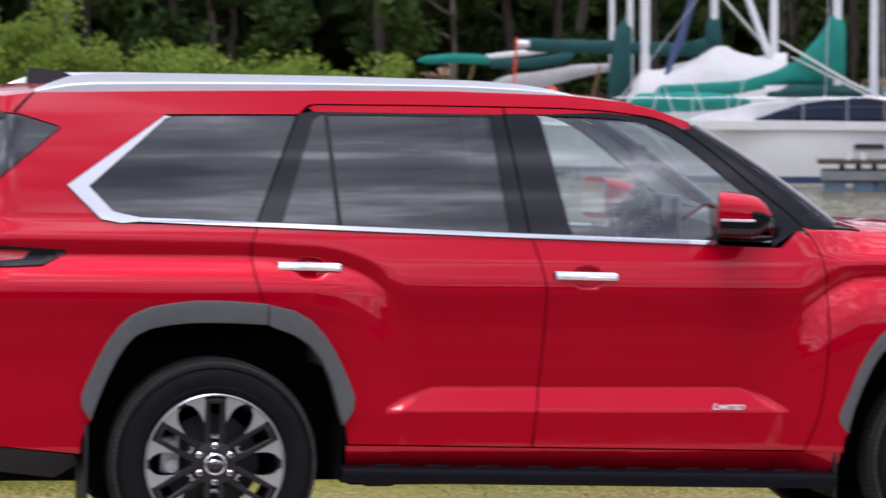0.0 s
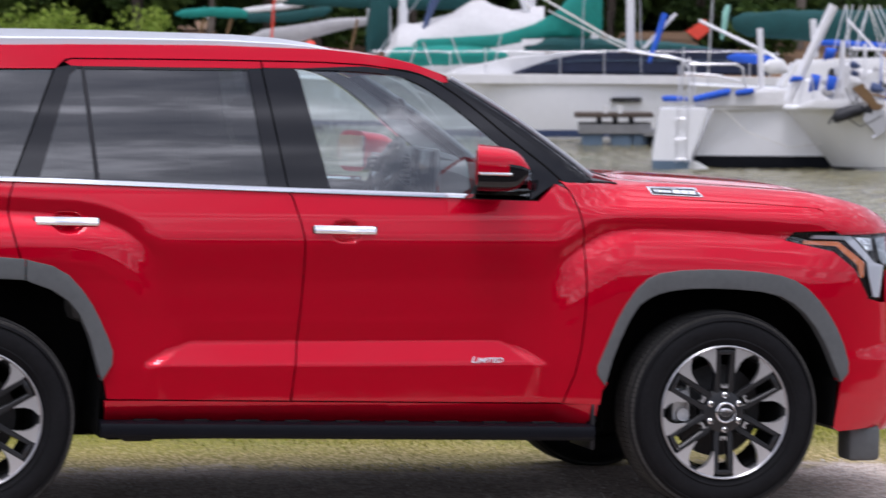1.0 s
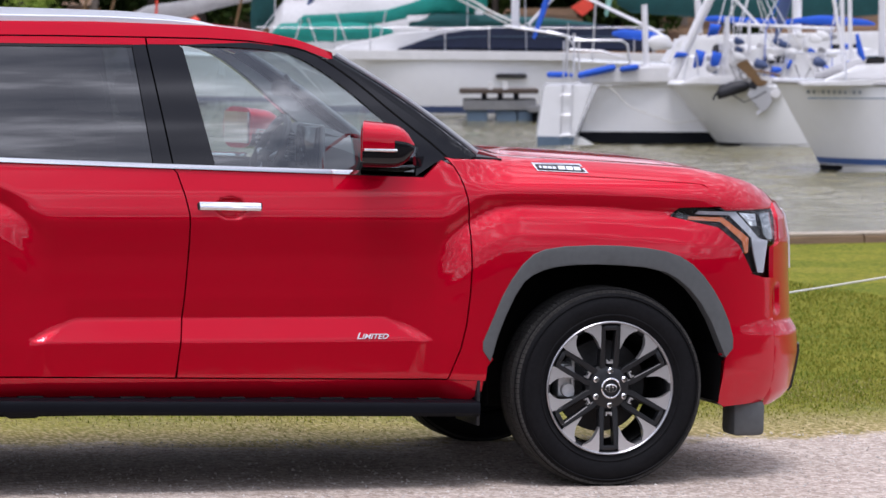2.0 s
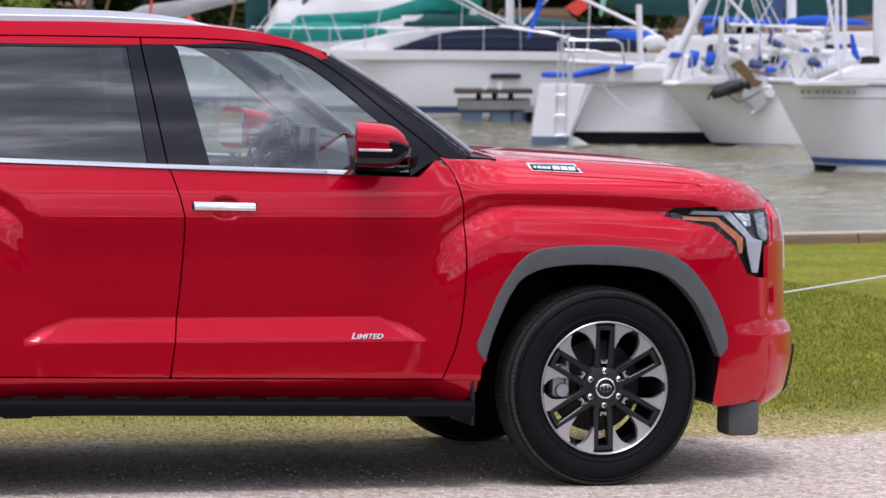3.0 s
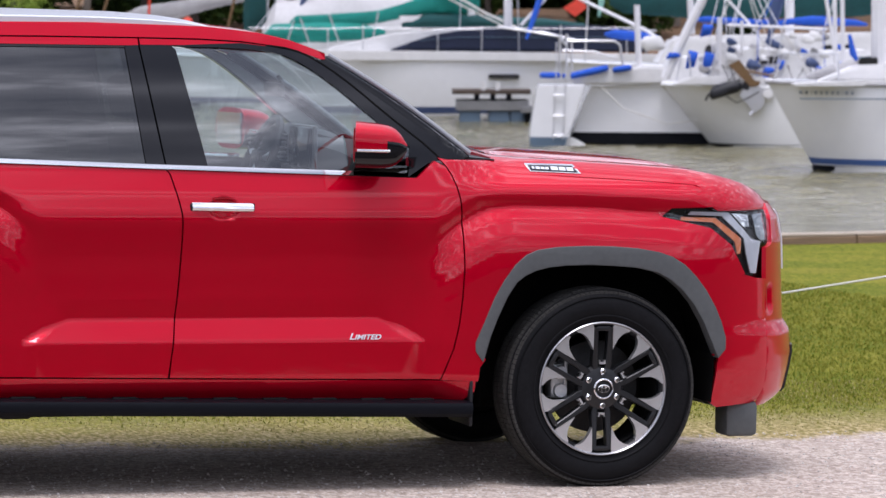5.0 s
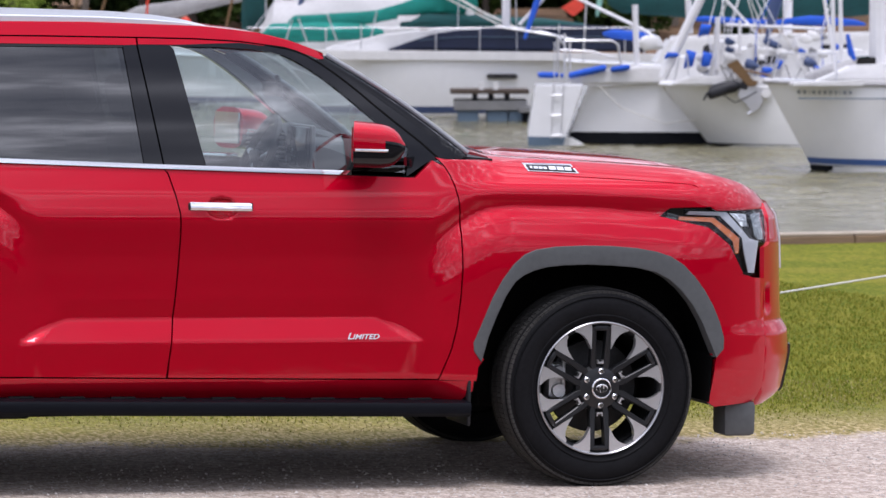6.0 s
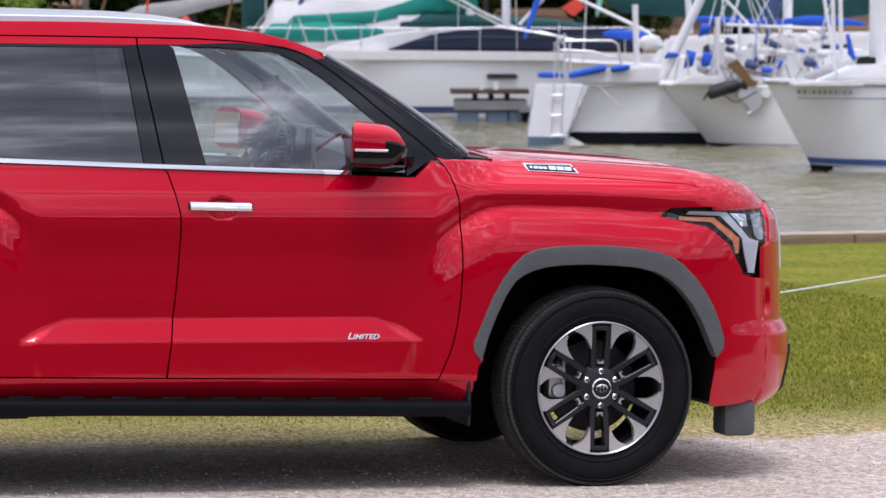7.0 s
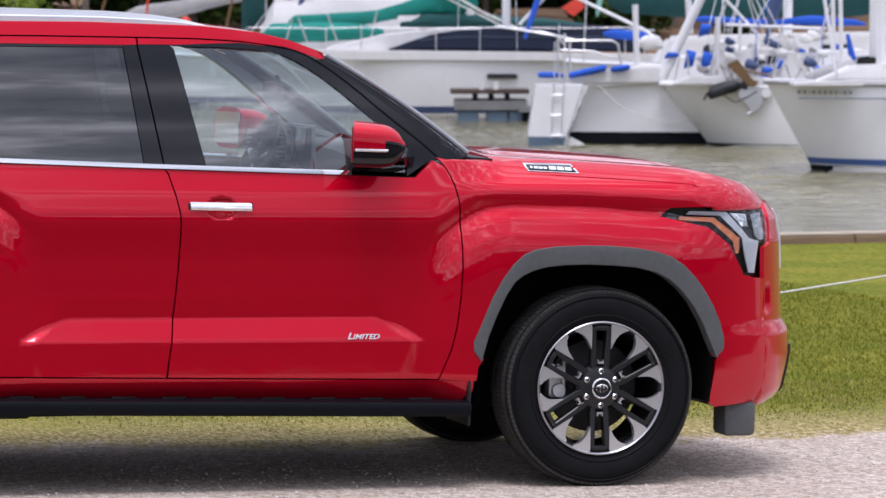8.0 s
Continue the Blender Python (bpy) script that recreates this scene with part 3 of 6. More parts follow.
# bonnet
bm = bmesh.new()
rows = []
for i in range(64):
    x = 2.655 + (4.055 - 2.655) * i / 63
    top = soft_along(HOOD_EDGE, x, 0.06)
    low = min(top - 0.008, (top - 0.058) + (1.148 - top + 0.058) * smooth01(3.52, 3.61, x))
    edge = [(half_width(x, low + (top - low) * k), low + (top - low) * k) for k in (0.0, 0.2, 0.4, 0.6, 0.8, 0.93, 1.0)]
    w = edge[-1][0]
    rise = 0.024 * (1 - smooth01(3.7, 4.08, x))
    flat = [(w * k, top + rise * (1 - k ** 2.2) - 0.012 * math.exp(-((k - 0.72) / 0.07) ** 2) * smooth01(2.66, 2.8, x)) for k in (0.95, 0.88, 0.8, 0.74, 0.68, 0.6, 0.5, 0.4, 0.3, 0.2, 0.1)]
    half = edge + flat
    rows.append([(x, -w, z) for w, z in half] + [(x, 0, top + rise)] + [(x, w, z) for w, z in half[::-1]])
sheet(bm, rows)
part("bonnet", thicken(bm, 0.015), PAINT, car)
bm = bmesh.new()
box(bm, 2.7, 3.62, -0.74, 0.74, 0.9, 1.10, 0.03)
part("engine_bay", bm, SHELL, car)

# nose
panel("bumper_corner", [(3.614, 0.555), (3.652, 0.70), (3.705, 0.855), (3.742, 0.868), (3.800, 0.852), (3.870, 0.845), (3.885, 0.60), (3.875, 0.40), (3.83, 0.325), (3.62, 0.316), (3.588, 0.335), (3.602, 0.50)], PAINT, step=0.03)
bm = bmesh.new()
rows = []
for i in range(86):
    z = 0.305 + (1.155 - 0.305) * i / 85
    reach = along(REACH, z)
    w0 = soft_along(SIDE_FRONT, z, 0.014) - 0.6 * along([(1.0, 0.0), (1.1, 0.0), (1.155, 0.03)], z)
    line = []
    for k in range(50):
        s0 = (3.868 + 0.04 * smooth01(0.975, 0.99, z) - 3.35) / (reach - 3.35)
        s = 1 - (1 - s0) * (1 - k / 49) ** 2.2
        x = 3.35 + (reach - 3.35) * s
        line.append((x, w0 * (1 - s ** 3) ** (1 / 2.4) - slot(x, z) if s < 1 else 0))
    rows.append([(x, -y, z) for x, y in line] + [(x, y, z) for x, y in line[-2::-1]])
sheet(bm, rows)
part("front_bumper", thicken(bm, 0.02, (-1, 0, 0)), PAINT, car)
for z0, z1, wide, mat, name, out in ((0.87, 1.12, 0.56, SATIN, "grille_surround", 0.007), (0.69, 1.07, 0.30, BLACK, "grille", 0.014), (0.345, 0.545, 0.58, BLACK, "lower_grille", 0.009)):
    bm = bmesh.new()
    rows = []
    for i in range(14):
        z = z0 + (z1 - z0) * i / 13
        reach = along(REACH, z)
        w0 = soft_along(SIDE_FRONT, z, 0.014)
        rows.append([(3.35 + (reach - 3.35) * (1 - (abs(y) / w0) ** 2.4) ** (1 / 3) + out, y, z) for y in (wide * j / 16 for j in range(-16, 17))])
    sheet(bm, rows)
    part(name, thicken(bm, 0.01, (-1, 0, 0)), mat, car)
bm = bmesh.new()          # air dam below the bumper
for side in (-1, 1):
    box(bm, 3.697, 3.842, side * 0.765 - 0.075, side * 0.765 + 0.075, 0.182, 0.330, 0.022)
box(bm, 3.76, 3.83, -0.72, 0.72, 0.275, 0.33, 0.02)
part("air_dam", bm, FLARE, car, "matt grey plastic air dam")

# headlamps
LAMP = [(3.330, 1.120), (3.372, 1.143), (3.529, 1.143), (3.760, 1.139), (3.905, 1.130), (3.885, 0.984), (3.816, 0.976), (3.809, 0.858), (3.748, 0.858), (3.682, 0.950), (3.612, 1.031), (3.519, 1.073), (3.418, 1.097)]
for side in (-1, 1):
    lamp = panel("headlamp", LAMP, BLACK_GLOSS, proud=-0.040, depth=0.03, sides=(side,), label="projector headlamp with amber marker")[0]
    panel("light_guide", [(3.494, 1.131), (3.665, 1.126), (3.784, 1.014), (3.838, 1.001), (3.812, 0.869), (3.78, 0.872), (3.754, 0.956), (3.743, 1.017), (3.632, 1.112), (3.479, 1.117)], LAMP_GUIDE, lamp, proud=-0.016, depth=0.012, sides=(side,))
    panel("amber_marker", [(3.45, 1.109), (3.601, 1.104), (3.726, 1.017), (3.723, 0.956), (3.706, 0.952), (3.693, 1.004), (3.589, 1.086), (3.442, 1.095)], AMBER, lamp, proud=-0.014, depth=0.010, sides=(side,))
    panel("projector", [(3.683, 1.122), (3.77, 1.114), (3.775, 1.065), (3.742, 1.065)], CHROME, lamp, proud=-0.020, depth=0.010, sides=(side,))
    panel("chrome_bezel", [(3.797, 1.114), (3.897, 1.12), (3.897, 1.007), (3.841, 1.007), (3.817, 1.027)], LAMP_WHITE, lamp, proud=-0.024, depth=0.008, sides=(side,))
    panel("lens", LAMP, LENS, lamp, proud=0.0, depth=0.004, sides=(side,))[0].visible_shadow = False

# tail
bm = bmesh.new()
rows = []
for z in (0.47, 0.6, 0.8, 1.0, 1.2, 1.3, 1.42, 1.6, 1.75, 1.80):
    back = along([(0.4, -1.2), (1.2, -1.18), (1.4, -1.12), (1.9, -0.95)], z)
    w0 = half_width(-0.74, z)
    line = []
    for k in range(16):
        s = 1 - (1 - 0.45) * (1 - k / 15) ** 2
        line.append((-0.75 + (back + 0.75) * s, w0 * (1 - s ** 3.2) ** (1 / 3.0) * 0.995 if s < 1 else 0))
    rows.append([(x, -y, z) for x, y in line] + [(x, y, z) for x, y in line[-2::-1]])
low, high = rows[:6], rows[5:]
sheet(bm, low)
part("tailgate", thicken(bm, 0.02, (1, 0, 0)), PAINT, car)
bm = bmesh.new()
sheet(bm, [[(p[0] + 0.006, p[1] * 0.99, p[2]) for p in r[4:-4]] for r in high])
part("rear_window", thicken(bm, 0.005, (1, 0, 0)), TINT, car, "dark tinted rear window")
bm = bmesh.new()
sheet(bm, [[(x, 0.74 * v, z - 0.012 * v * v) for v in (j / 8 for j in range(-8, 9))] for x, z in ((-0.93, 1.835), (-1.05, 1.822), (-1.16, 1.805))])
part("spoiler", thicken(bm, 0.03), PAINT, car)
panel("tail_lamp", [(-1.13, 1.27), (-0.85, 1.252), (-0.595, 1.238), (-0.585, 1.230), (-0.68, 1.180), (-0.85, 1.172), (-1.14, 1.17)], BLACK_GLOSS, proud=0.008, depth=0.03, label="slim black-edged tail lamp")
panel("tail_lamp_lens", [(-1.13, 1.245), (-0.85, 1.236), (-0.73, 1.232), (-0.76, 1.202), (-0.85, 1.194), (-1.14, 1.195)], RED_LENS, proud=0.013, depth=0.02)
panel("rear_bumper_trim", [(-1.16, 0.50), (-0.84, 0.474), (-0.55, 0.441), (-0.535, 0.40), (-0.62, 0.345), (-0.82, 0.37), (-1.16, 0.42)], BLACK, proud=-0.01, depth=0.2)
panel("tailgate_gap", [(-0.700, 1.846), (-0.712, 1.845), (-0.790, 1.768), (-0.775, 1.766)], SHELL, proud=0.0015, depth=0.004)
panel("spoiler_end", [(-0.93, 1.785), (-0.835, 1.778), (-0.815, 1.752), (-0.84, 1.735), (-0.93, 1.66)], BLACK_GLOSS, proud=0.004, depth=0.02)
bm = bmesh.new()
box(bm, -1.19, -0.6, -0.8, 0.8, 0.38, 0.50, 0.03)
part("rear_bumper", bm, BLACK, car)
bm = bmesh.new()
sheet(bm, [[(-0.655, 0.018, 1.872), (-0.648, 0.012, 1.942), (-0.60, 0.012, 1.940), (-0.50, 0.012, 1.926), (-0.40, 0.004, 1.886)], [(-0.655, -0.018, 1.872), (-0.648, -0.012, 1.942), (-0.60, -0.012, 1.940), (-0.50, -0.012, 1.926), (-0.40, -0.004, 1.886)]])
for s in (-1, 1):
    vs = [bm.verts.new(p) for p in ((-0.655, s * 0.03, 1.872), (-0.648, s * 0.012, 1.942), (-0.60, s * 0.012, 1.940), (-0.50, s * 0.012, 1.926), (-0.40, s * 0.02, 1.872))]
    bm.faces.new(vs)
part("antenna_fin", bm, BLACK, car, "black shark-fin roof antenna")

# roof rails
for side in (-1, 1):
    bm = bmesh.new()
    rows = []
    for i in range(50):
        x = -0.70 + 2.17 * i / 49
        top = soft_along([(-0.72, 1.850), (-0.66, 1.872), (-0.56, 1.912), (-0.45, 1.924), (-0.16, 1.929), (0.52, 1.928), (1.07, 1.919), (1.25, 1.908), (1.38, 1.890), (1.475, 1.866)], x, 0.03)
        base = roof_z(x) - 0.004
        top = max(top, base + 0.004)
        w = half_width(x, base) - 0.012
        rows.append([(x, side * y, z) for y, z in ((w, base), (w, base + (top - base) * 0.42), (w - 0.013, base + (top - base) * 0.52), (w - 0.015, base + (top - base) * 0.82), (w - 0.016, top), (w - 0.042, top), (w - 0.052, base + (top - base) * 0.6), (w - 0.055, base))])
    sheet(bm, rows, closed=True)
    part("roof_rail", bm, SATIN, car, "satin silver roof rail")

# running boards, mud flaps
for side in (-1, 1):
    bm = bmesh.new()
    rows = []
    for i in range(41):
        x = 0.50 + 2.03 * i / 40
        z = -0.0165 * (x - 0.5)
        rows.append([(x, side * y, z + h) for y, h in ((0.86, 0.335), (0.86, 0.385), (0.90, 0.398), (0.985, 0.396), (1.005, 0.388), (1.012, 0.372), (1.008, 0.345), (0.99, 0.331))])
    g = sheet(bm, rows, closed=True)
    bm.faces.new(g[0]), bm.faces.new(g[-1])
    board = part("running_board", bm, BOARD, car, "black plastic running board")
    for i in range(9):
        bm = bmesh.new()
        x = 0.64 + 0.205 * i
        box(bm, x, x + 0.10, side * 0.90 - 0.025, side * 0.90 + 0.06 * side, 0.392 - 0.0165 * (x - 0.5), 0.402 - 0.0165 * (x - 0.5), 0.004)
        part("tread_pad", bm, RUBBER, board)
    for x0, x1, z0, z1 in ((2.50, 2.575, 0.26, 0.52), (-0.535, -0.475, 0.22, 0.56)):
        bm = bmesh.new()
        box(bm, x0 + 0.02, x0 + 0.035, -0.99 if side < 0 else 0.70, -0.70 if side < 0 else 0.99, z0, z1, 0.005)
        part("mud_flap", bm, BLACK, car)
bm = bmesh.new()
pipe(bm, [(-0.6, 0.45, 0.42), (0.4, 0.42, 0.36), (1.6, 0.40, 0.38)], 0.035, 10)
part("exhaust_pipe", bm, SHELL, car)
bm = bmesh.new()
box(bm, 0.655, 0.80, -0.62, -0.50, 0.275, 0.34, 0.022), box(bm, 0.60, 0.70, -0.60, -0.52, 0.300, 0.34, 0.012)
part("board_bracket", bm, BLACK, car)

# door handles on their cups
for side in (-1, 1):
    for doors, x0, x1, z in ((rear_doors, 0.245, 0.492, 1.182), (front_doors, 1.358, 1.608, 1.152)):
        door = doors[0 if side < 0 else 1]
        w = half_width((x0 + x1) / 2, z)
        bm = bmesh.new()
        rows = []
        for k in range(13):
            x = x0 + (x1 - x0) * k / 12
            y = w + 0.034 + 0.005 * math.sin(math.pi * k / 12)
            h = 0.0155
            rows.append([(x, side * (y + a), z + b - 0.004 * (k / 12)) for a, b in ((-0.018, h * 0.8), (-0.010, h), (-0.001, h * 0.55), (0.0055, -h * 0.35), (0.001, -h), (-0.016, -h * 0.8))])
        g = sheet(bm, rows, closed=True)
        bm.faces.new(g[0]), bm.faces.new(g[-1])
        handle = part("door_handle", bm, CHROME, door, "polished chrome door handle")
        for xx in (x0 + 0.014, x1 - 0.022):
            bm = bmesh.new()
            box(bm, xx - 0.022, xx + 0.03, side * w - 0.02, side * (w + 0.028) + 0.001, z - 0.019, z + 0.012, 0.004)
            part("handle_base", bm, BLACK, handle)

# mirrors
for side in (-1, 1):
    bm = bmesh.new()
    rows = []
    for k in range(11):           # from the glass at the back to the round front
        t = k / 10
        x = 1.977 + 0.222 * t
        s = max(0.12, 1 - 0.12 * t - 0.86 * t ** 7) ** 0.6
        cy, hy, hz = 1.03, 0.115 * (0.72 + 0.28 * s), 0.093 * s
        cz = 1.405 - 0.012 * t
        rows.append([(x + (1 - t) * 0.075 * (0.5 - 0.5 * (abs(a_y) ** 0.6) * (1 if a_y > 0 else -1)), side * (cy + hy * (abs(a_y) ** 0.6) * (1 if a_y > 0 else -1)), cz + hz * (abs(a_z) ** 0.6) * (1 if a_z > 0 else -1)) for a_y, a_z in ((math.cos(a), math.sin(a)) for a in (math.tau * (j + 0.5) / 28 for j in range(28)))])
    g = sheet(bm, rows, closed=True)
    bm.faces.new(g[-1])
    bm.faces.new(g[0])
    for f in bm.faces:
        if f.calc_center_median().z < 1.398:
            f.material_index = 1
    mirror = part("door_mirror", bm, [PAINT, BLACK_GLOSS], car, "red and black door mirror")
    bm = bmesh.new()
    pipe(bm, [(1.985, side * 1.142, 1.384), (2.06, side * 1.148, 1.383), (2.12, side * 1.144, 1.382)], 0.006, 6)
    box(bm, 1.99, 2.09, side * 1.135 - 0.012, side * 1.135 + 0.012, 1.378, 1.388, 0.003)
    part("chrome_strip", bm, CHROME, mirror)
    bm = bmesh.new()
    sheet(bm, [[(1.981, side * 1.125, z), (2.043, side * 0.935, z)] for z in (1.335, 1.475)])
    thicken(bm, 0.006, (-1, 0, 0))
    part("mirror_glass", bm, MIRROR, mirror)
    bm = bmesh.new()
    sheet(bm, [[(2.12, side * 0.97, 1.315), (2.24, side * 0.97, 1.318), (2.24, side * 0.97, 1.352), (2.12, side * 0.97, 1.356)], [(2.14, side * 0.89, 1.305), (2.30, side * 0.89, 1.305), (2.31, side * 0.89, 1.35), (2.15, side * 0.89, 1.36)]], closed=True)
    part("mirror_arm", bm, BLACK_GLOSS, mirror)

# lettering and badge, on the near and the far side
for side in (-1, 1):
    curve = bpy.data.curves.new("trim_lettering", "FONT")
    curve.body, curve.size, curve.extrude, curve.shear, curve.align_x, curve.align_y = "Limited", 0.043, 0.003, 0.35, "CENTER", "CENTER"
    curve.offset = 0.0004
    curve.small_caps_scale = 0.78
    for letter in curve.body_format:
        letter.use_small_caps = True
    text = new("trim_lettering", curve)
    curve.materials.append(SATIN)
    text.parent = front_doors[0 if side < 0 else 1]
    text.matrix_basis = pose(2.075, side * (half_width(2.075, 0.628) + 0.003), 0.628, 76, 0, 0) if side < 0 else pose(2.075, half_width(2.075, 0.628) + 0.003, 0.628, 76, 0, 180)
    text.scale = (1.05, 0.85, 1)
    top = lambda x: along(HOOD_EDGE, x)
    badge = panel("bonnet_badge", [(2.785, top(2.785) - 0.016), (3.00, top(3.0) - 0.010), (3.02, top(3.02) - 0.045), (2.80, top(2.80) - 0.047)], CHROME, proud=0.004, depth=0.006, sides=(side,), label="chrome and black rectangular badge")[0]
    panel("badge_field", [(2.80, top(2.80) - 0.021), (2.93, top(2.93) - 0.018), (2.99, top(2.99) - 0.016), (3.008, top(3.008) - 0.040), (2.807, top(2.807) - 0.042)], BLACK_GLOSS, badge, proud=0.007, depth=0.003, sides=(side,))
    for a, b in ((2.812, 2.822), (2.828, 2.846), (2.850, 2.866), (2.870, 2.884)):
        panel("badge_bar", [(a, top(a) - 0.027), (b, top(b) - 0.027), (b, top(b) - 0.036), (a, top(a) - 0.036)], SATIN, badge, proud=0.009, depth=0.002, sides=(side,))
    for a, b in ((2.894, 2.924), (2.929, 2.957), (2.962, 2.990)):
        panel("badge_bar", [(a, top(a) - 0.023), (b, top(b) - 0.023), (b, top(b) - 0.037), (a, top(a) - 0.037)], SATIN, badge, proud=0.009, depth=0.002, sides=(side,))

# wheels
def make_wheel(name):
    wheel = thing(name, "dusty black tyre on a twelve-spoke machined alloy wheel", "")
    R = 0.413
    bm = bmesh.new()
    lathe(bm, [(0.268, 0.03), (0.275, 0.014), (0.292, 0.006), (0.318, -0.004), (0.345, -0.006), (0.372, 0.0), (0.391, 0.014), (0.407, 0.028), (0.407, 0.232), (0.391, 0.246), (0.372, 0.26), (0.345, 0.266), (0.318, 0.262), (0.28, 0.25), (0.268, 0.23)], 72)
    part("tyre", bm, RUBBER, wheel)
    bm = bmesh.new()
    for j in range(120):
        a0, a1 = math.tau * j / 120, math.tau * (j + 0.86) / 120
        for y0, y1, skew in ((0.014, 0.058, 0.006), (0.066, 0.118, 0.0), (0.126, 0.178, 0.012), (0.186, 0.246, -0.006)):
            pts = []
            for a, y in ((a0, y0), (a1, y0), (a1, y1), (a0, y1)):
                a = a + skew * (y - y0) / 0.05
                r = R if 0.03 < y < 0.23 else R - 0.013
                pts.append((r * math.cos(a), y, r * math.sin(a)))
            low = [(p[0] * 0.955, p[1], p[2] * 0.955) for p in pts]
            vs, ls = [bm.verts.new(p) for p in pts], [bm.verts.new(p) for p in low]
            bm.faces.new(vs)
            for i in range(4):
                bm.faces.new((vs[i], vs[(i + 1) % 4], ls[(i + 1) % 4], ls[i]))
    part("tread", bm, TREAD, wheel, smooth=False)
    bm = bmesh.new()       # barrel and lip
    lathe(bm, [(0.275, 0.012), (0.276, 0.004), (0.272, 0.001), (0.268, 0.004), (0.264, 0.012)], 72)
    part("rim_lip", bm, LIP, wheel)
    bm = bmesh.new()
    lathe(bm, [(0.264, 0.012), (0.256, 0.02), (0.246, 0.05), (0.243, 0.22), (0.268, 0.23)], 72)
    part("rim", bm, SPOKE, wheel)
    bm = bmesh.new()
    lathe(bm, [(0.2425, 0.03), (0.2415, 0.10), (0.238, 0.22)], 48)
    part("inner_barrel", bm, SHELL, wheel)
    bm = bmesh.new()
    lathe(bm, [(0.19, 0.15), (0.19, 0.125), (0.10, 0.122), (0.06, 0.10)], 48)
    part("brake_disc", bm, DISC, wheel)
    for k in range(6):
        ang = math.tau * k / 6 + math.pi / 2
        turn = Matrix.Rotation(-ang, 4, "Y")
        # a pair of arms with a slot between
        bm = bmesh.new()
        for s in (-1, 1):
            inner, outer = [(0.055, s * 0.012), (0.055, s * 0.040)], []
            prof = [(0.05, 0.010, 0.030, 0.028), (0.10, 0.016, 0.042, 0.024), (0.16, 0.0195, 0.041, 0.018), (0.215, 0.0215, 0.041, 0.012), (0.252, 0.0225, 0.042, 0.009)]
            rows = [[(r, y, s * a), (r, y - 0.004, s * (a + 0.004)), (r, y - 0.004, s * (b - 0.003)), (r, y, s * b), (r, y + 0.035, s * b), (r, y + 0.035, s * a)] for r, a, b, y in prof]
            g = sheet(bm, rows, closed=True)
            bm.faces.new(g[0]), bm.faces.new(g[-1])
        box(bm, 0.238, 0.257, 0.006, 0.04, -0.03, 0.03, 0.003)
        bmesh.ops.transform(bm, verts=bm.verts, matrix=turn)
        part("spoke", bm, SPOKE, wheel)
        bm = bmesh.new()   # bright insert at the slot's root
        pts = [(0.100, -0.013), (0.116, -0.013), (0.116, -0.0085), (0.108, -0.0085), (0.108, 0.0085), (0.116, 0.0085), (0.116, 0.013), (0.100, 0.013)]
        a = [bm.verts.new((r, 0.016, z)) for r, z in pts]
        b = [bm.verts.new((r, 0.04, z)) for r, z in pts]
        bm.faces.new(a)
        for i in range(8):
            bm.faces.new((a[i], a[(i + 1) % 8], b[(i + 1) % 8], b[i]))
        bmesh.ops.transform(bm, verts=bm.verts, matrix=turn)
        part("spoke_insert", bm, MACHINED, wheel)
        # bright bridge between two pairs, with a notch
        bm = bmesh.new()
        half = Matrix.Rotation(-ang - math.pi / 6, 4, "Y")
        side_line = [(0.250, 0.094), (0.237, 0.089), (0.194, 0.0640), (0.160, 0.0440), (0.182, 0.0455), (0.206, 0.046), (0.228, 0.041), (0.246, 0.031), (0.258, 0.018)]
        outer = [(0.270 * math.cos(q), 0.270 * math.sin(q)) for q in (0.06 + 0.30 * (1 - j / 6) for j in range(7))]
        for s in (-1, 1):
            a = [bm.verts.new((r, 0.008 + 0.02 * (0.27 - math.hypot(r, z)), s * z)) for r, z in side_line + outer[::-1]]
            b = [bm.verts.new((v.co.x, v.co.y + 0.03, v.co.z)) for v in a]
            bm.faces.new(a)
            for i in range(len(a)):
                bm.faces.new((a[i], a[(i + 1) % len(a)], b[(i + 1) % len(a)], b[i]))
        bmesh.ops.transform(bm, verts=bm.verts, matrix=half)
        part("spoke_face", bm, MACHINED, wheel, smooth=False)
        bm = bmesh.new()
        lathe(bm, [(0.0001, 0.001), (0.008, 0.001), (0.0125, 0.005), (0.0135, 0.03)], 12)
        bmesh.ops.transform(bm, verts=bm.verts, matrix=turn @ Matrix.Translation((0.0705, 0, 0)))
        part("wheel_nut", bm, CHROME, wheel)
    bm = bmesh.new()
    lathe(bm, [(0.0001, 0.012), (0.06, 0.014), (0.085, 0.022), (0.098, 0.04), (0.098, 0.08)], 36)
    part("hub", bm, SPOKE, wheel)
    bm = bmesh.new()
    lathe(bm, [(0.0001, -0.004), (0.030, -0.003), (0.034, 0.001), (0.036, 0.02)], 32)
    cap = part("centre_cap", bm, SPOKE, wheel)
    bm = bmesh.new()
    lathe(bm, [(0.036, -0.006), (0.039, -0.007), (0.043, -0.004), (0.043, 0.02)], 36)
    part("cap_ring", bm, CHROME, cap)
    bm = bmesh.new()
    for rx, rz, zc in ((0.024, 0.016, 0.0), (0.009, 0.016, 0.0), (0.017, 0.006, 0.008)):
        pipe(bm, [(rx * math.cos(q), -0.005, zc + rz * math.sin(q)) for q in (math.tau * j / 20 for j in range(21))], 0.0022, 5)
    part("cap_emblem", bm, CHROME, cap)
    bm = bmesh.new()
    box(bm, -0.205, -0.13, 0.075, 0.16, -0.045, 0.10, 0.018)
    for z in (-0.012, 0.062):
        rod(bm, (-0.165, 0.055, z), (-0.165, 0.10, z), 0.027, 0.031, 16)
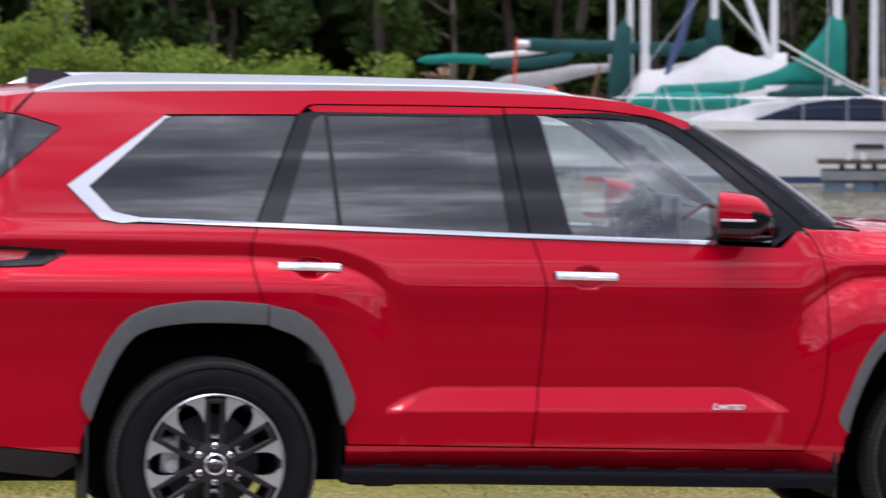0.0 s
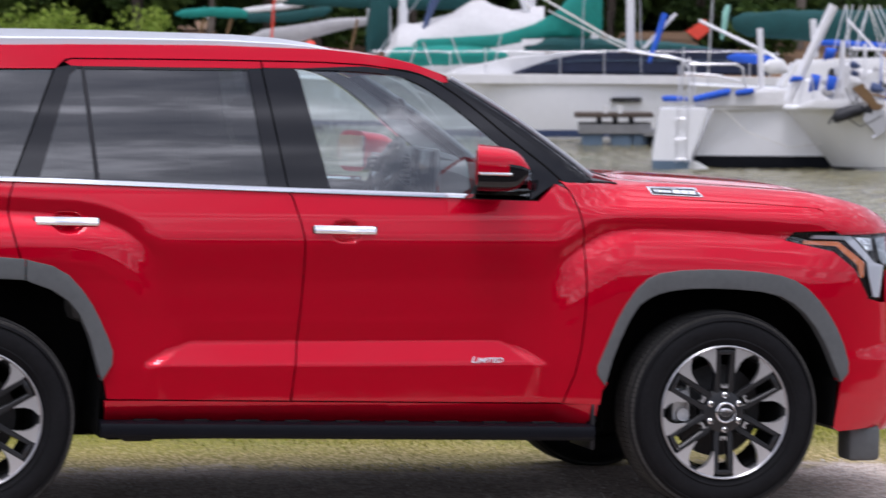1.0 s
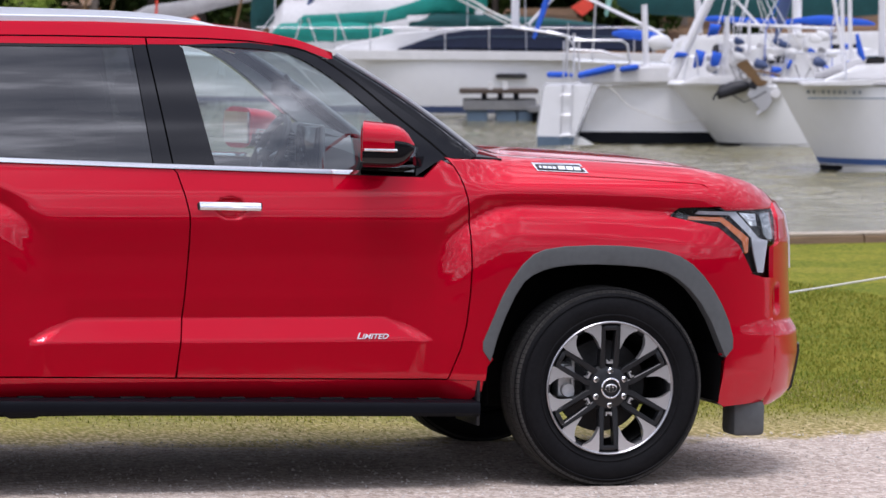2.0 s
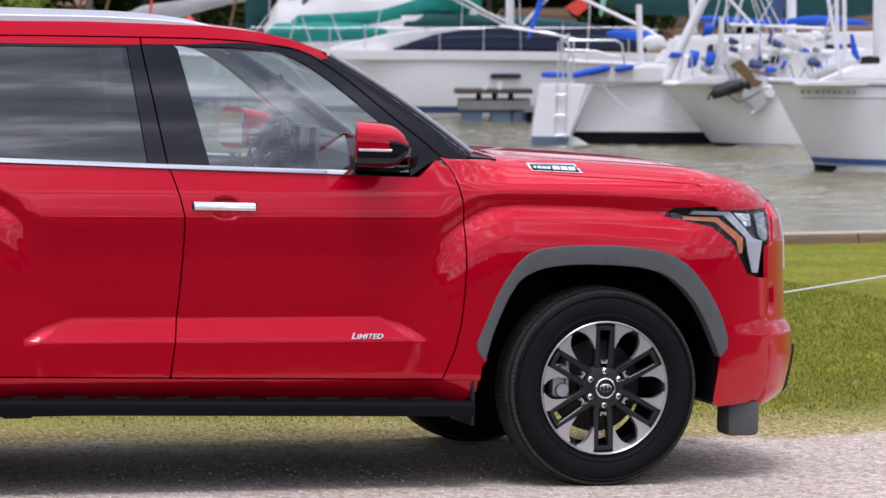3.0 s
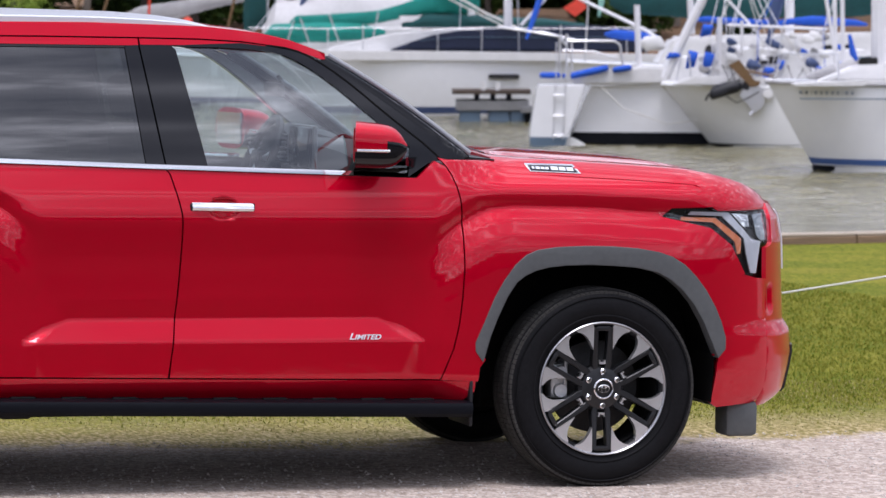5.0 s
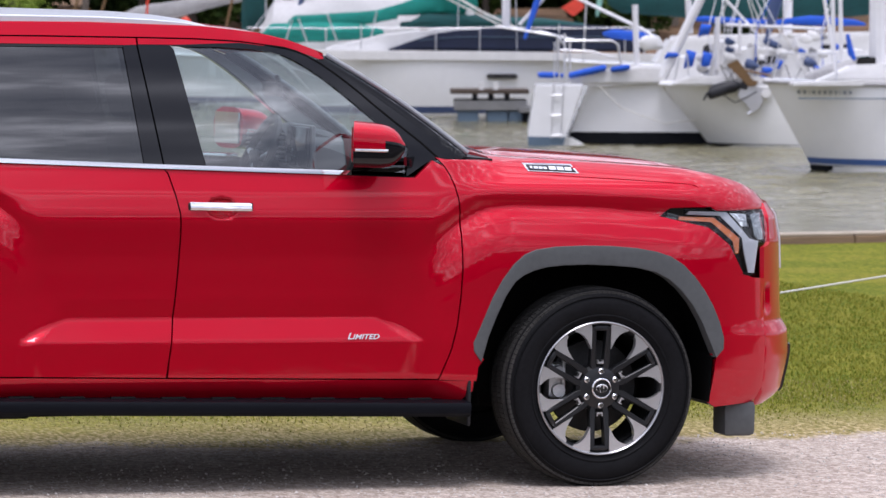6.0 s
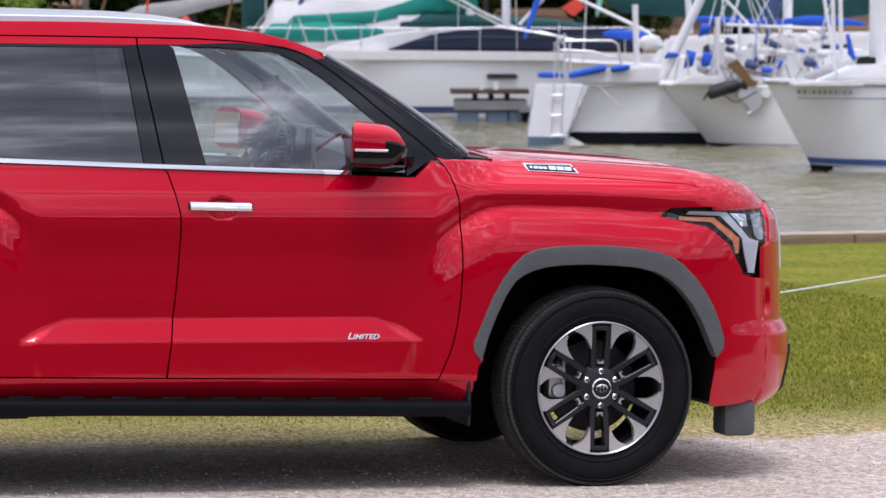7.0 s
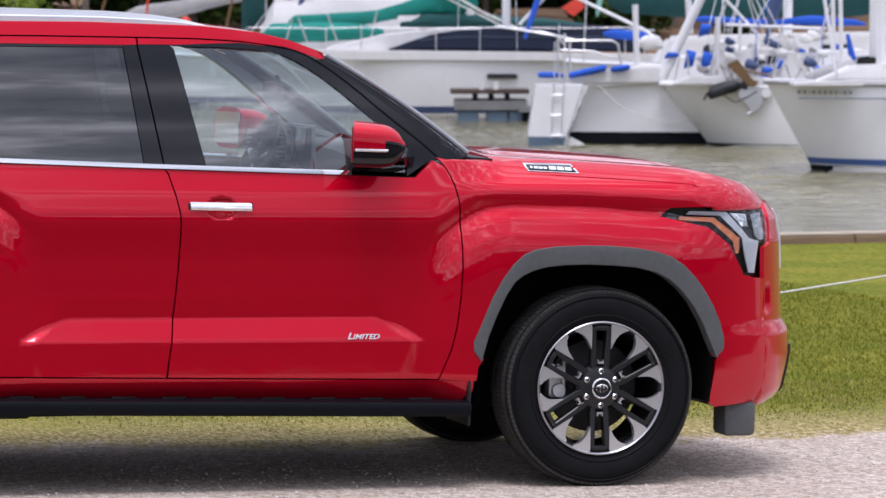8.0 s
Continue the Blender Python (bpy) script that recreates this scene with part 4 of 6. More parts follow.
    rod(bm, (-0.142, 0.07, -0.06), (-0.142, 0.07, 0.115), 0.008)
    part("brake_caliper", bm, CALIPER, wheel, "dull silver brake caliper")
    bm = bmesh.new()
    lathe(bm, [(0.296, 0.002), (0.299, -0.002), (0.303, -0.002), (0.306, 0.001)], 72)
    lathe(bm, [(0.376, -0.001), (0.379, -0.004), (0.383, 0.004)], 72)
    part("sidewall_rib", bm, RUBBER, wheel)
    return wheel


wheels = [make_wheel("wheel")]
wheels[0].parent = car
wheels[0].matrix_basis = pose(0, -0.98, 0.405)
for x, side in ((3.099, -1), (0, 1), (3.099, 1)):
    wheels.append(copy_thing(wheels[0], pose(x, side * 0.98, 0.405, 0, 0, 0 if side < 0 else 180)))

# cabin
bm = bmesh.new()
sheet(bm, [[(x - 0.04 * v * v, 0.82 * v, z - 0.03 * v * v) for v in (j / 10 for j in range(-10, 11))] for x, z in ((2.16, 0.95), (2.10, 1.18), (2.085, 1.30), (2.11, 1.365), (2.18, 1.395), (2.30, 1.39), (2.42, 1.365), (2.58, 1.325))])
dash = part("dashboard", thicken(bm, 0.03), CABIN, car, "black dashboard with a deep hood")
bm = bmesh.new()
sheet(bm, [[(x, 0.40 + 0.20 * v, z - 0.03 * v * v) for v in (j / 6 for j in range(-6, 7))] for x, z in ((2.05, 1.37), (2.06, 1.435), (2.14, 1.45), (2.30, 1.41))])
part("instrument_hood", thicken(bm, 0.03), CABIN, dash)
bm = bmesh.new()
box(bm, 2.050, 2.070, -0.19, 0.15, 1.27, 1.445, 0.008)
part("screen", bm, BLACK_GLOSS, dash)
bm = bmesh.new()
box(bm, 2.062, 2.084, -0.205, 0.165, 1.262, 1.453, 0.010)
part("screen_bezel", bm, VENT, dash)
for y in (0.22, 0.74):
    for j in range(5):
        bm = bmesh.new()
        box(bm, 2.035, 2.065, y - 0.055, y + 0.055, 1.300 + 0.021 * j, 1.308 + 0.021 * j, 0.002)
        part("vent_slat", bm, VENT, dash)
    bm = bmesh.new()
    pipe(bm, [(2.05, y - 0.062, 1.29), (2.05, y + 0.062, 1.29), (2.05, y + 0.062, 1.402), (2.05, y - 0.062, 1.402), (2.05, y - 0.062, 1.29)], 0.006, 6)
    part("vent_frame", bm, VENT, dash)
bm = bmesh.new()
pipe(bm, [(1.985 + 0.08 * math.sin(a), 0.40 + 0.19 * math.cos(a), 1.285 + 0.18 * math.sin(a)) for a in (math.tau * j / 28 for j in range(29))], 0.018, 8)
wheel_rim = part("steering_wheel", bm, CABIN, car, "black leather steering wheel")
bm = bmesh.new()
rod(bm, (1.985, 0.40, 1.285), (2.18, 0.40, 1.20), 0.035)
box(bm, 1.965, 2.005, 0.32, 0.48, 1.235, 1.33, 0.02)
part("steering_hub", bm, CABIN, wheel_rim)
for a in (0.2, math.pi - 0.2, -math.pi / 2):
    bm = bmesh.new()
    rod(bm, (1.985, 0.40, 1.28), (1.985 + 0.08 * math.sin(a), 0.40 + 0.185 * math.cos(a), 1.285 + 0.175 * math.sin(a)), 0.015)
    part("steering_spoke", bm, SATIN, wheel_rim)
for x, z0 in ((1.36, 0.72), (0.45, 0.76), (-0.40, 0.80)):
    for y in ((-0.42, 0.42) if x > 0 else (-0.25, 0.25)):
        bm = bmesh.new()
        box(bm, x - 0.02, x + 0.50, y - 0.24, y + 0.24, z0, z0 + 0.16, 0.05)
        seat = part("seat", bm, SEAT, car)
        bm = bmesh.new()
        box(bm, -0.07, 0.07, y - 0.23, y + 0.23, 0.0, 0.62, 0.05, pose(x, 0, z0 + 0.12, 0, -12, 0))
        part("backrest", bm, SEAT, seat)
        bm = bmesh.new()
        box(bm, -0.05, 0.05, y - 0.13, y + 0.13, 0.66, 0.84, 0.04, pose(x, 0, z0 + 0.12, 0, -12, 0))
        part("headrest", bm, SEAT, seat)
bm = bmesh.new()
box(bm, 0.6, 2.45, -0.86, 0.86, 0.52, 0.60, 0.02), box(bm, -0.9, 0.62, -0.5, 0.5, 0.53, 0.61, 0.02)
part("cabin_floor", bm, CABIN, car)
bm = bmesh.new()
pipe(bm, [(2.02, 0, 1.60), (1.98, 0, 1.62), (1.96, 0, 1.66)], 0.01, 6)
box(bm, 1.93, 1.96, -0.12, 0.12, 1.57, 1.63, 0.012)
part("rear_view_mirror", bm, CABIN, car)


# ---- the ground: gravel lane, grass, timber-edged bank, water ----
WATER = -0.80


def ground_z(x, y):
    lane = -0.0172 * max(-30.0, min(30.0, x))
    k = smooth01(2.0, 14.0, y)
    z = lane * (1 - k) - 0.30 * k
    if y > 18.35:
        z = -2.6 + 3.9 * smooth01(84, 112, y) + 0.5 * smooth01(112, 170, y)
    return z


def ground_material():
    m = bpy.data.materials.new("gravel_and_grass")
    m.use_nodes = True
    n, l = m.node_tree.nodes, m.node_tree.links
    p = n["Principled BSDF"]
    p.inputs["Roughness"].default_value, p.inputs["Specular IOR Level"].default_value = 0.95, 0.08
    tc, sep = n.new("ShaderNodeTexCoord"), n.new("ShaderNodeSeparateXYZ")
    l.new(tc.outputs["Object"], sep.inputs[0])

    lie = n.new("ShaderNodeMapping")      # blades and grit lie mostly along the lane's width
    lie.inputs["Scale"].default_value = (1.0, 0.28, 1.0)
    l.new(tc.outputs["Object"], lie.inputs["Vector"])

    def tex(scale, detail=5, kind="ShaderNodeTexNoise", lay=False):
        t = n.new(kind)
        t.inputs["Scale"].default_value = scale
        if kind == "ShaderNodeTexNoise":
            t.inputs["Detail"].default_value = detail
        l.new(lie.outputs["Vector"] if lay else tc.outputs["Object"], t.inputs["Vector"])
        return t

    def ramp(source, stops):
        r = n.new("ShaderNodeValToRGB")
        e = r.color_ramp.elements
        while len(e) < len(stops):
            e.new(0.5)
        for k, (at, c) in zip(e, stops):
            k.position, k.color = at, (*c, 1)
        l.new(source, r.inputs["Fac"])
        return r.outputs["Color"]

    def blend(kind, fac, a, b):
        x = n.new("ShaderNodeMix")
        x.data_type, x.blend_type = "RGBA", kind
        if isinstance(fac, float):
            x.inputs["Factor"].default_value = fac
        else:
            l.new(fac, x.inputs["Factor"])
        l.new(a, x.inputs[6]), l.new(b, x.inputs[7])
        return x.outputs[2]

    def calc(op, a, b, c=None):
        x = n.new("ShaderNodeMath")
        x.operation = op
        for i, v in enumerate((a, b) if c is None else (a, b, c)):
            if isinstance(v, (int, float)):
                x.inputs[i].default_value = v
            else:
                l.new(v, x.inputs[i])
        return x.outputs[0]

    stones = tex(38, kind="ShaderNodeTexVoronoi")
    fine, broad = tex(110, lay=True), tex(1.3)
    gravel = blend("MULTIPLY", 0.7, ramp(stones.outputs["Color"], [(0.2, (0.42, 0.355, 0.305)), (0.8, (0.68, 0.60, 0.53))]), ramp(fine.outputs["Fac"], [(0.36, (0.50, 0.45, 0.41)), (0.62, (1, 1, 1))]))
    gravel = blend("MULTIPLY", 0.6, gravel, ramp(broad.outputs["Fac"], [(0.3, (0.75, 0.7, 0.66)), (0.7, (1, 1, 1))]))
    patch, blade = tex(1.4), tex(45, 8, lay=True)
    grass = blend("MIX", 0.55, ramp(patch.outputs["Fac"], [(0.35, (0.07, 0.10, 0.006)), (0.5, (0.13, 0.14, 0.010)), (0.65, (0.22, 0.19, 0.028))]), ramp(blade.outputs["Fac"], [(0.36, (0.05, 0.07, 0.005)), (0.64, (0.26, 0.25, 0.03))]))
    dry = ramp(tex(64, 8, lay=True).outputs["Fac"], [(0.34, (0.12, 0.11, 0.03)), (0.5, (0.28, 0.22, 0.09)), (0.68, (0.52, 0.42, 0.25))])
    wob = calc("MULTIPLY_ADD", tex(0.9, 8).outputs["Fac"], 1.1, -0.55)
    at = calc("ADD", sep.outputs["Y"], wob)
    ragged = calc("MULTIPLY_ADD", tex(9, 6).outputs["Fac"], 0.9, -0.45)
    at2 = calc("ADD", at, ragged)
    edge = n.new("ShaderNodeMapRange")
    for k, v in (("From Min", 1.55), ("From Max", 1.85)):
        edge.inputs[k].default_value = v
    l.new(at2, edge.inputs["Value"])
    verge = n.new("ShaderNodeMapRange")
    for k, v in (("From Min", 1.9), ("From Max", 3.4)):
        verge.inputs[k].default_value = v
    l.new(at2, verge.inputs["Value"])
    near = n.new("ShaderNodeMapRange")      # the lane's unseen side, made dark to deepen the doors' reflections
    for k, v in (("From Min", -1.35), ("From Max", -1.75)):
        near.inputs[k].default_value = v
    l.new(at2, near.inputs["Value"])
    turf = blend("MIX", verge.outputs["Result"], dry, grass)
    colour = blend("MIX", edge.outputs["Result"], gravel, turf)
    unseen_dark_ground = ramp(tex(1.1, 8).outputs["Fac"], [(0.3, (0.035, 0.030, 0.024)), (0.6, (0.065, 0.055, 0.042)), (0.8, (0.05, 0.055, 0.025))])
    colour = blend("MIX", near.outputs["Result"], colour, unseen_dark_ground)
    litter = ramp(tex(0.8, 8).outputs["Fac"], [(0.3, (0.10, 0.06, 0.035)), (0.6, (0.21, 0.13, 0.08)), (0.8, (0.12, 0.13, 0.04))])
    far = n.new("ShaderNodeMapRange")
    for k, v in (("From Min", 80.0), ("From Max", 84.0)):
        far.inputs[k].default_value = v
    l.new(at, far.inputs["Value"])
    colour = blend("MIX", far.outputs["Result"], colour, litter)
    l.new(colour, p.inputs["Base Color"])
    bump = n.new("ShaderNodeBump")
    bump.inputs["Strength"].default_value, bump.inputs["Distance"].default_value = 0.22, 0.012
    l.new(calc("ADD", stones.outputs["Distance"], fine.outputs["Fac"]), bump.inputs["Height"])
    l.new(bump.outputs["Normal"], p.inputs["Normal"])
    return m


GROUND = ground_material()
xs = [-1500, -600, -250, -100, -60, -30] + [-15 + 0.5 * i for i in range(90)] + [31, 40, 60, 100, 250, 600, 1500]
ys = [-900, -400, -150, -60, -30, -15, -8, -5] + [-4 + 0.25 * i for i in range(40)] + [6.5 + 0.75 * i for i in range(16)] + [18.34, 18.36, 25, 40, 60, 75, 84, 88, 91, 94, 98, 105, 115, 130, 170, 300, 900, 2000]
bm = bmesh.new()
sheet(bm, [[(x, y, ground_z(x, y) + (0.012 * noise.noise((x * 1.3, y * 1.3, 0)) if -5 < y < -0.9 else 0)) for x in xs] for y in ys])
part("ground", bm, GROUND, None, "pale gravel lane beside mown grass", kind="structure", sharp=180)


def water_material():
    m = material("murky_water", (0.155, 0.138, 0.070), rough=0.08, spec=0.5)
    n, l = m.node_tree.nodes, m.node_tree.links
    p = n["Principled BSDF"]
    p.inputs["IOR"].default_value = 1.33
    tc, mp = n.new("ShaderNodeTexCoord"), n.new("ShaderNodeMapping")
    mp.inputs["Rotation"].default_value = (0, 0, radians(17))
    mp.inputs["Scale"].default_value = (0.5, 1.0, 1.0)
    l.new(tc.outputs["Object"], mp.inputs["Vector"])
    a, b, add = n.new("ShaderNodeTexNoise"), n.new("ShaderNodeTexNoise"), n.new("ShaderNodeMath")
    a.inputs["Scale"].default_value, b.inputs["Scale"].default_value = 3.2, 11.0
    a.inputs["Detail"].default_value, b.inputs["Detail"].default_value = 4, 5
    add.operation = "MULTIPLY_ADD"
    add.inputs[1].default_value = 0.35
    bu = n.new("ShaderNodeBump")
    bu.inputs["Strength"].default_value, bu.inputs["Distance"].default_value = 0.6, 0.08
    for t in (a, b):
        l.new(mp.outputs["Vector"], t.inputs["Vector"])
    l.new(b.outputs["Fac"], add.inputs[0]), l.new(a.outputs["Fac"], add.inputs[2])
    l.new(add.outputs[0], bu.inputs["Height"]), l.new(bu.outputs["Normal"], p.inputs["Normal"])
    return m


# ripples stand up where the view crosses the water
wx = np.array([-1500.0, -300, -60, -10] + list(np.arange(3.0, 38.0, 0.12)) + [60, 300, 1500])
wy = np.array(list(np.arange(18.42, 46.0, 0.11)) + list(np.arange(46.0, 76.0, 0.25)) + [80, 90, 100])
X, Y = np.meshgrid(wx, wy)
wave = np.random.default_rng(3)
Z = np.zeros_like(X)
for _ in range(34):
    long, turn_by = wave.uniform(0.28, 1.5), radians(73 + wave.normal() * 32)
    Z += 0.0046 * long ** 0.8 * np.sin((X * math.cos(turn_by) + Y * math.sin(turn_by)) * math.tau / long + wave.uniform(0, 6.28))
Z *= ((X > 2) & (X < 39) & (Y < 77)) * (0.55 + 0.45 * np.sin(X * 0.37 + 1.3 * np.sin(Y * 0.21)))
cols = len(wx)
me = bpy.data.meshes.new("water")
me.from_pydata(np.stack([X, Y, Z + WATER], -1).reshape(-1, 3).tolist(), [], [(r * cols + c, r * cols + c + 1, (r + 1) * cols + c + 1, (r + 1) * cols + c) for r in range(len(wy) - 1) for c in range(cols - 1)])
me.materials.append(water_material())
me.shade_smooth()
tagged(new("water", me), "rippled grey-green marina water", "", kind="structure")

TIMBER = material("weathered_timber", (0.20, 0.13, 0.075), rough=0.85, vary=0.35, scale=3, bump=0.4, bump_scale=30, stretch=(0.2, 3, 3))
DARK_TIMBER = material("dark_wet_timber", (0.07, 0.05, 0.036), rough=0.8, vary=0.35, scale=3, bump=0.4, bump_scale=30, stretch=(0.2, 3, 3))
TIMBER_PALE = material("pale_worn_timber", (0.36, 0.30, 0.23), rough=0.85, vary=0.3, scale=3, stretch=(0.2, 3, 3))
bank = thing("bank_edging", "low weathered timber edging along the water", "edging", kind="structure")
for i in range(14):
    bm = bmesh.new()
    x = -20 + 4.0 * i
    box(bm, x, x + 3.985, 18.10, 18.40, -1.6, -0.235, 0.01)
    part("beam", bm, TIMBER, bank)
    bm = bmesh.new()
    box(bm, x, x + 3.985, 18.12, 18.42, -0.233, -0.210, 0.006)
    part("cap_board", bm, TIMBER_PALE, bank)


# ---- the marina ----
HULL = material("white_gelcoat", (0.80, 0.80, 0.81), rough=0.25, coat=0.4, vary=0.025, scale=0.8)
HULL_GREY = material("dull_white_gelcoat", (0.78, 0.78, 0.77), rough=0.35, vary=0.035, scale=0.7)
DECK = material("chalky_white_deck", (0.70, 0.69, 0.68), rough=0.5, vary=0.10, scale=4)
ANTIFOUL = material("black_antifouling", (0.008, 0.009, 0.012), rough=0.8, vary=0.3, spec=0.1)
BOOT_NAVY = material("navy_boot_stripe", (0.045, 0.07, 0.16), rough=0.35, vary=0.1)
BOOT_BLUE = material("blue_boot_stripe", (0.05, 0.11, 0.30), rough=0.35, vary=0.1)
BOOT_SLATE = material("slate_boot_stripe", (0.10, 0.15, 0.21), rough=0.5, vary=0.15)
TEAL = material("teal_canvas", (0.006, 0.20, 0.16), rough=0.85, vary=0.22, scale=2.5, bump=0.5, bump_scale=7)
TEAL_DARK = material("dark_green_canvas", (0.004, 0.055, 0.055), rough=0.85, vary=0.25, scale=2.5, bump=0.5, bump_scale=7)
NAVY = material("navy_canvas", (0.012, 0.018, 0.045), rough=0.85, vary=0.25, scale=2, bump=0.5, bump_scale=6)
BLUE = material("bright_blue_canvas", (0.015, 0.09, 0.52), rough=0.8, vary=0.2, scale=3, bump=0.4, bump_scale=8)
TARP = material("white_tarpaulin", (0.52, 0.505, 0.50), rough=0.7, vary=0.10, scale=1.5, bump=0.8, bump_scale=3)
SAIL = material("grey_furled_sail", (0.36, 0.35, 0.35), rough=0.8, vary=0.2, scale=3, bump=0.6, bump_scale=6)
SPAR = material("white_painted_spar", (0.72, 0.71, 0.72), rough=0.4, vary=0.06)
STEEL = material("stainless_tube", (0.62, 0.62, 0.64), rough=0.3, metal=0.7)
WINDOW = material("smoked_boat_window", (0.02, 0.02, 0.022), rough=0.1, coat=0.5)
WOOD = material("varnished_wood", (0.16, 0.09, 0.035), rough=0.45, vary=0.3, scale=6, stretch=(0.3, 3, 3))
ORANGE = material("red_orange_buoy", (0.70, 0.06, 0.03), rough=0.6, vary=0.15)
CONCRETE = material("grey_dock_concrete", (0.20, 0.20, 0.20), rough=0.9, vary=0.2, scale=3)
ROPE = material("pale_rope", (0.62, 0.60, 0.56), rough=0.9, vary=0.2, scale=30)
CLOTH_GREEN = material("pale_green_canvas", (0.25, 0.50, 0.42), rough=0.8, vary=0.15)
FACING = -17.25               # the boats lie across the view


def berth(x, y):
    return pose(x, y, WATER, 0, 0, FACING)


def hull_mesh(x_stern, x_bow, beam, board, bow_board, rake=0.8, stern_rake=0.1, n=26, flare=0.12, full=2.1):
    """A hull from below the water to its sheer line; bow at x_bow. Returns rows of (x, half beam, z) rails."""
    rows = []
    for i in range(n):
        k = i / (n - 1)
        half = beam / 2 * (0.72 + 0.28 * math.sin(math.pi * min(1, k / 0.55) / 2)) if k < 0.55 else beam / 2 * max(0.0, 1 - ((k - 0.55) / 0.45) ** full)
        top = board + (bow_board - board) * k ** 2
        line = []
        for h in (-0.25, -0.08, 0.0, 0.08, 0.18, 0.35, 0.6, 0.85, 1.0):
            z = h * top if h > 0 else h
            lean = rake * (max(0, z) / top - 1.0) * k ** 3 + stern_rake * (z / top) * (1 - k) ** 3 * -1
            w = half * (1 - flare * (1 - max(0, z) / top) ** 1.6) * (1 if z >= 0 else 0.9 + 1.2 * z)
            line.append((x_stern + (x_bow - x_stern) * k + lean * (1 if x_bow > x_stern else -1), w, z))
        rows.append(line)
    return rows


def add_hull(boat, rows, hull_mat, stripe_mat, stripe=(0.08, 0.2), under=ANTIFOUL, rail=None):
    bm = bmesh.new()
    full = [[(x, -w, z) for x, w, z in line[::-1]] + [(x, w, z) for x, w, z in line[1:]] for line in rows]
    g = sheet(bm, full)
    bm.faces.new(g[0])
    deck = [bm.verts.new((line[-1][0], 0, line[-1][2] + 0.04)) for line in rows]
    for i in range(len(rows) - 1):
        bm.faces.new((g[i][0], g[i + 1][0], deck[i + 1], deck[i]))
        bm.faces.new((g[i][-1], g[i + 1][-1], deck[i + 1], deck[i]))
    part("hull", bm, hull_mat, boat)

    def band(name, z0, z1, mat, out=0.008):
        bm = bmesh.new()
        for side in (-1, 1):
            strip = []
            for line in rows:
                pts = []
                for z in (z0, z1):
                    for a, b in zip(line, line[1:]):
                        if a[2] <= z <= b[2]:
                            t = (z - a[2]) / (b[2] - a[2])
                            pts.append((a[0] + (b[0] - a[0]) * t, side * (a[1] + (b[1] - a[1]) * t + out), z))
                            break
                strip.append(pts)
            sheet(bm, strip)
        part(name, bm, mat, boat)
    band("boot_stripe", *stripe, stripe_mat)
    band("antifouling", -0.2, stripe[0] - 0.02, under, 0.006)
    bm = bmesh.new()
    for side in (-1, 1):
        pipe(bm, [(line[-1][0], side * line[-1][1], line[-1][2] - 0.02) for line in rows], 0.035, 6)
    part("rub_rail", bm, rail or hull_mat, boat)


def block(boat, name, prof, y0, y1, mat, taper=0.0, label="", bevel=0.03):
    """A closed body from a side-view outline (x, z) between y0 and y1."""
    bm = bmesh.new()
    a = [bm.verts.new((x, y0, z)) for x, z in prof]
    b = [bm.verts.new((x, y1, z)) for x, z in prof]
    bm.faces.new(a), bm.faces.new(b[::-1])
    for i in range(len(prof)):
        j = (i + 1) % len(prof)
        bm.faces.new((a[i], a[j], b[j], b[i]))
    if bevel:
        bmesh.ops.bevel(bm, geom=list(bm.edges), offset=bevel, segments=2, affect="EDGES")
    return part(name, bm, mat, boat, label)


def cover(boat, name, pts, mat, n=24, wide=1.0, label="", lumps=0.05):
    """A furled sail or canvas roll along a boom: (x, z, half height)."""
    bm = bmesh.new()
    rows = []
    for i in range(n):
        k = i / (n - 1) * (len(pts) - 1)
        j = min(int(k), len(pts) - 2)
        x, z, h = (p + (q - p) * (k - j) for p, q in zip(pts[j], pts[j + 1]))
        h = max(h, 0.02)
        line = []
        for s in range(12):
            a = math.tau * s / 12
            bump = 1 + lumps * 3 * noise.noise((x * 2.3, math.cos(a), math.sin(a) + z))
            line.append((x, 0.5 * wide * h * math.cos(a) * bump, z + h * math.sin(a) * bump))
        rows.append(line)
    g = sheet(bm, rows, closed=True)
    bm.faces.new(g[0]), bm.faces.new(g[-1])
    return part(name, bm, mat, boat, label)


def spar(boat, name, a, b, r, mat=None, r2=None):
    bm = bmesh.new()
    rod(bm, a, b, r, r2, 10)
    return part(name, bm, mat or SPAR, boat)


def tube(boat, name, pts, r, mat=None):
    bm = bmesh.new()
    pipe(bm, pts, r, 6)
    return part(name, bm, mat or STEEL, boat)


# far sloop with a navy awning
a = thing("sailboat", "white sloop with a navy canvas awning and blue waterline", "sailboat", berth(24.77, 72.15), "moored boats")
add_hull(a, hull_mesh(5.2, -4.9, 2.9, 1.28, 1.50, 1.0, 0.3), HULL, BOOT_NAVY, (0.07, 0.22))
block(a, "toe_rail", [(-4.2, 1.28), (5.1, 1.24), (5.1, 1.42), (-4.2, 1.54)], -1.50, -1.40, DECK, bevel=0.02)
block(a, "cabin", [(-3.0, 1.4), (-2.5, 1.58), (-1.2, 1.86), (0.2, 2.00), (2.2, 1.95), (2.6, 1.4)], -0.95, 0.95, DECK, bevel=0.08)
block(a, "awning", [(-1.25, 1.50), (-0.75, 1.68), (-0.2, 1.86), (0.4, 1.96), (2.0, 2.02), (3.4, 2.06), (4.4, 1.98), (4.75, 1.72), (4.75, 1.46)], -1.30, 1.30, NAVY, bevel=0.06, label="sagging navy canvas awning")
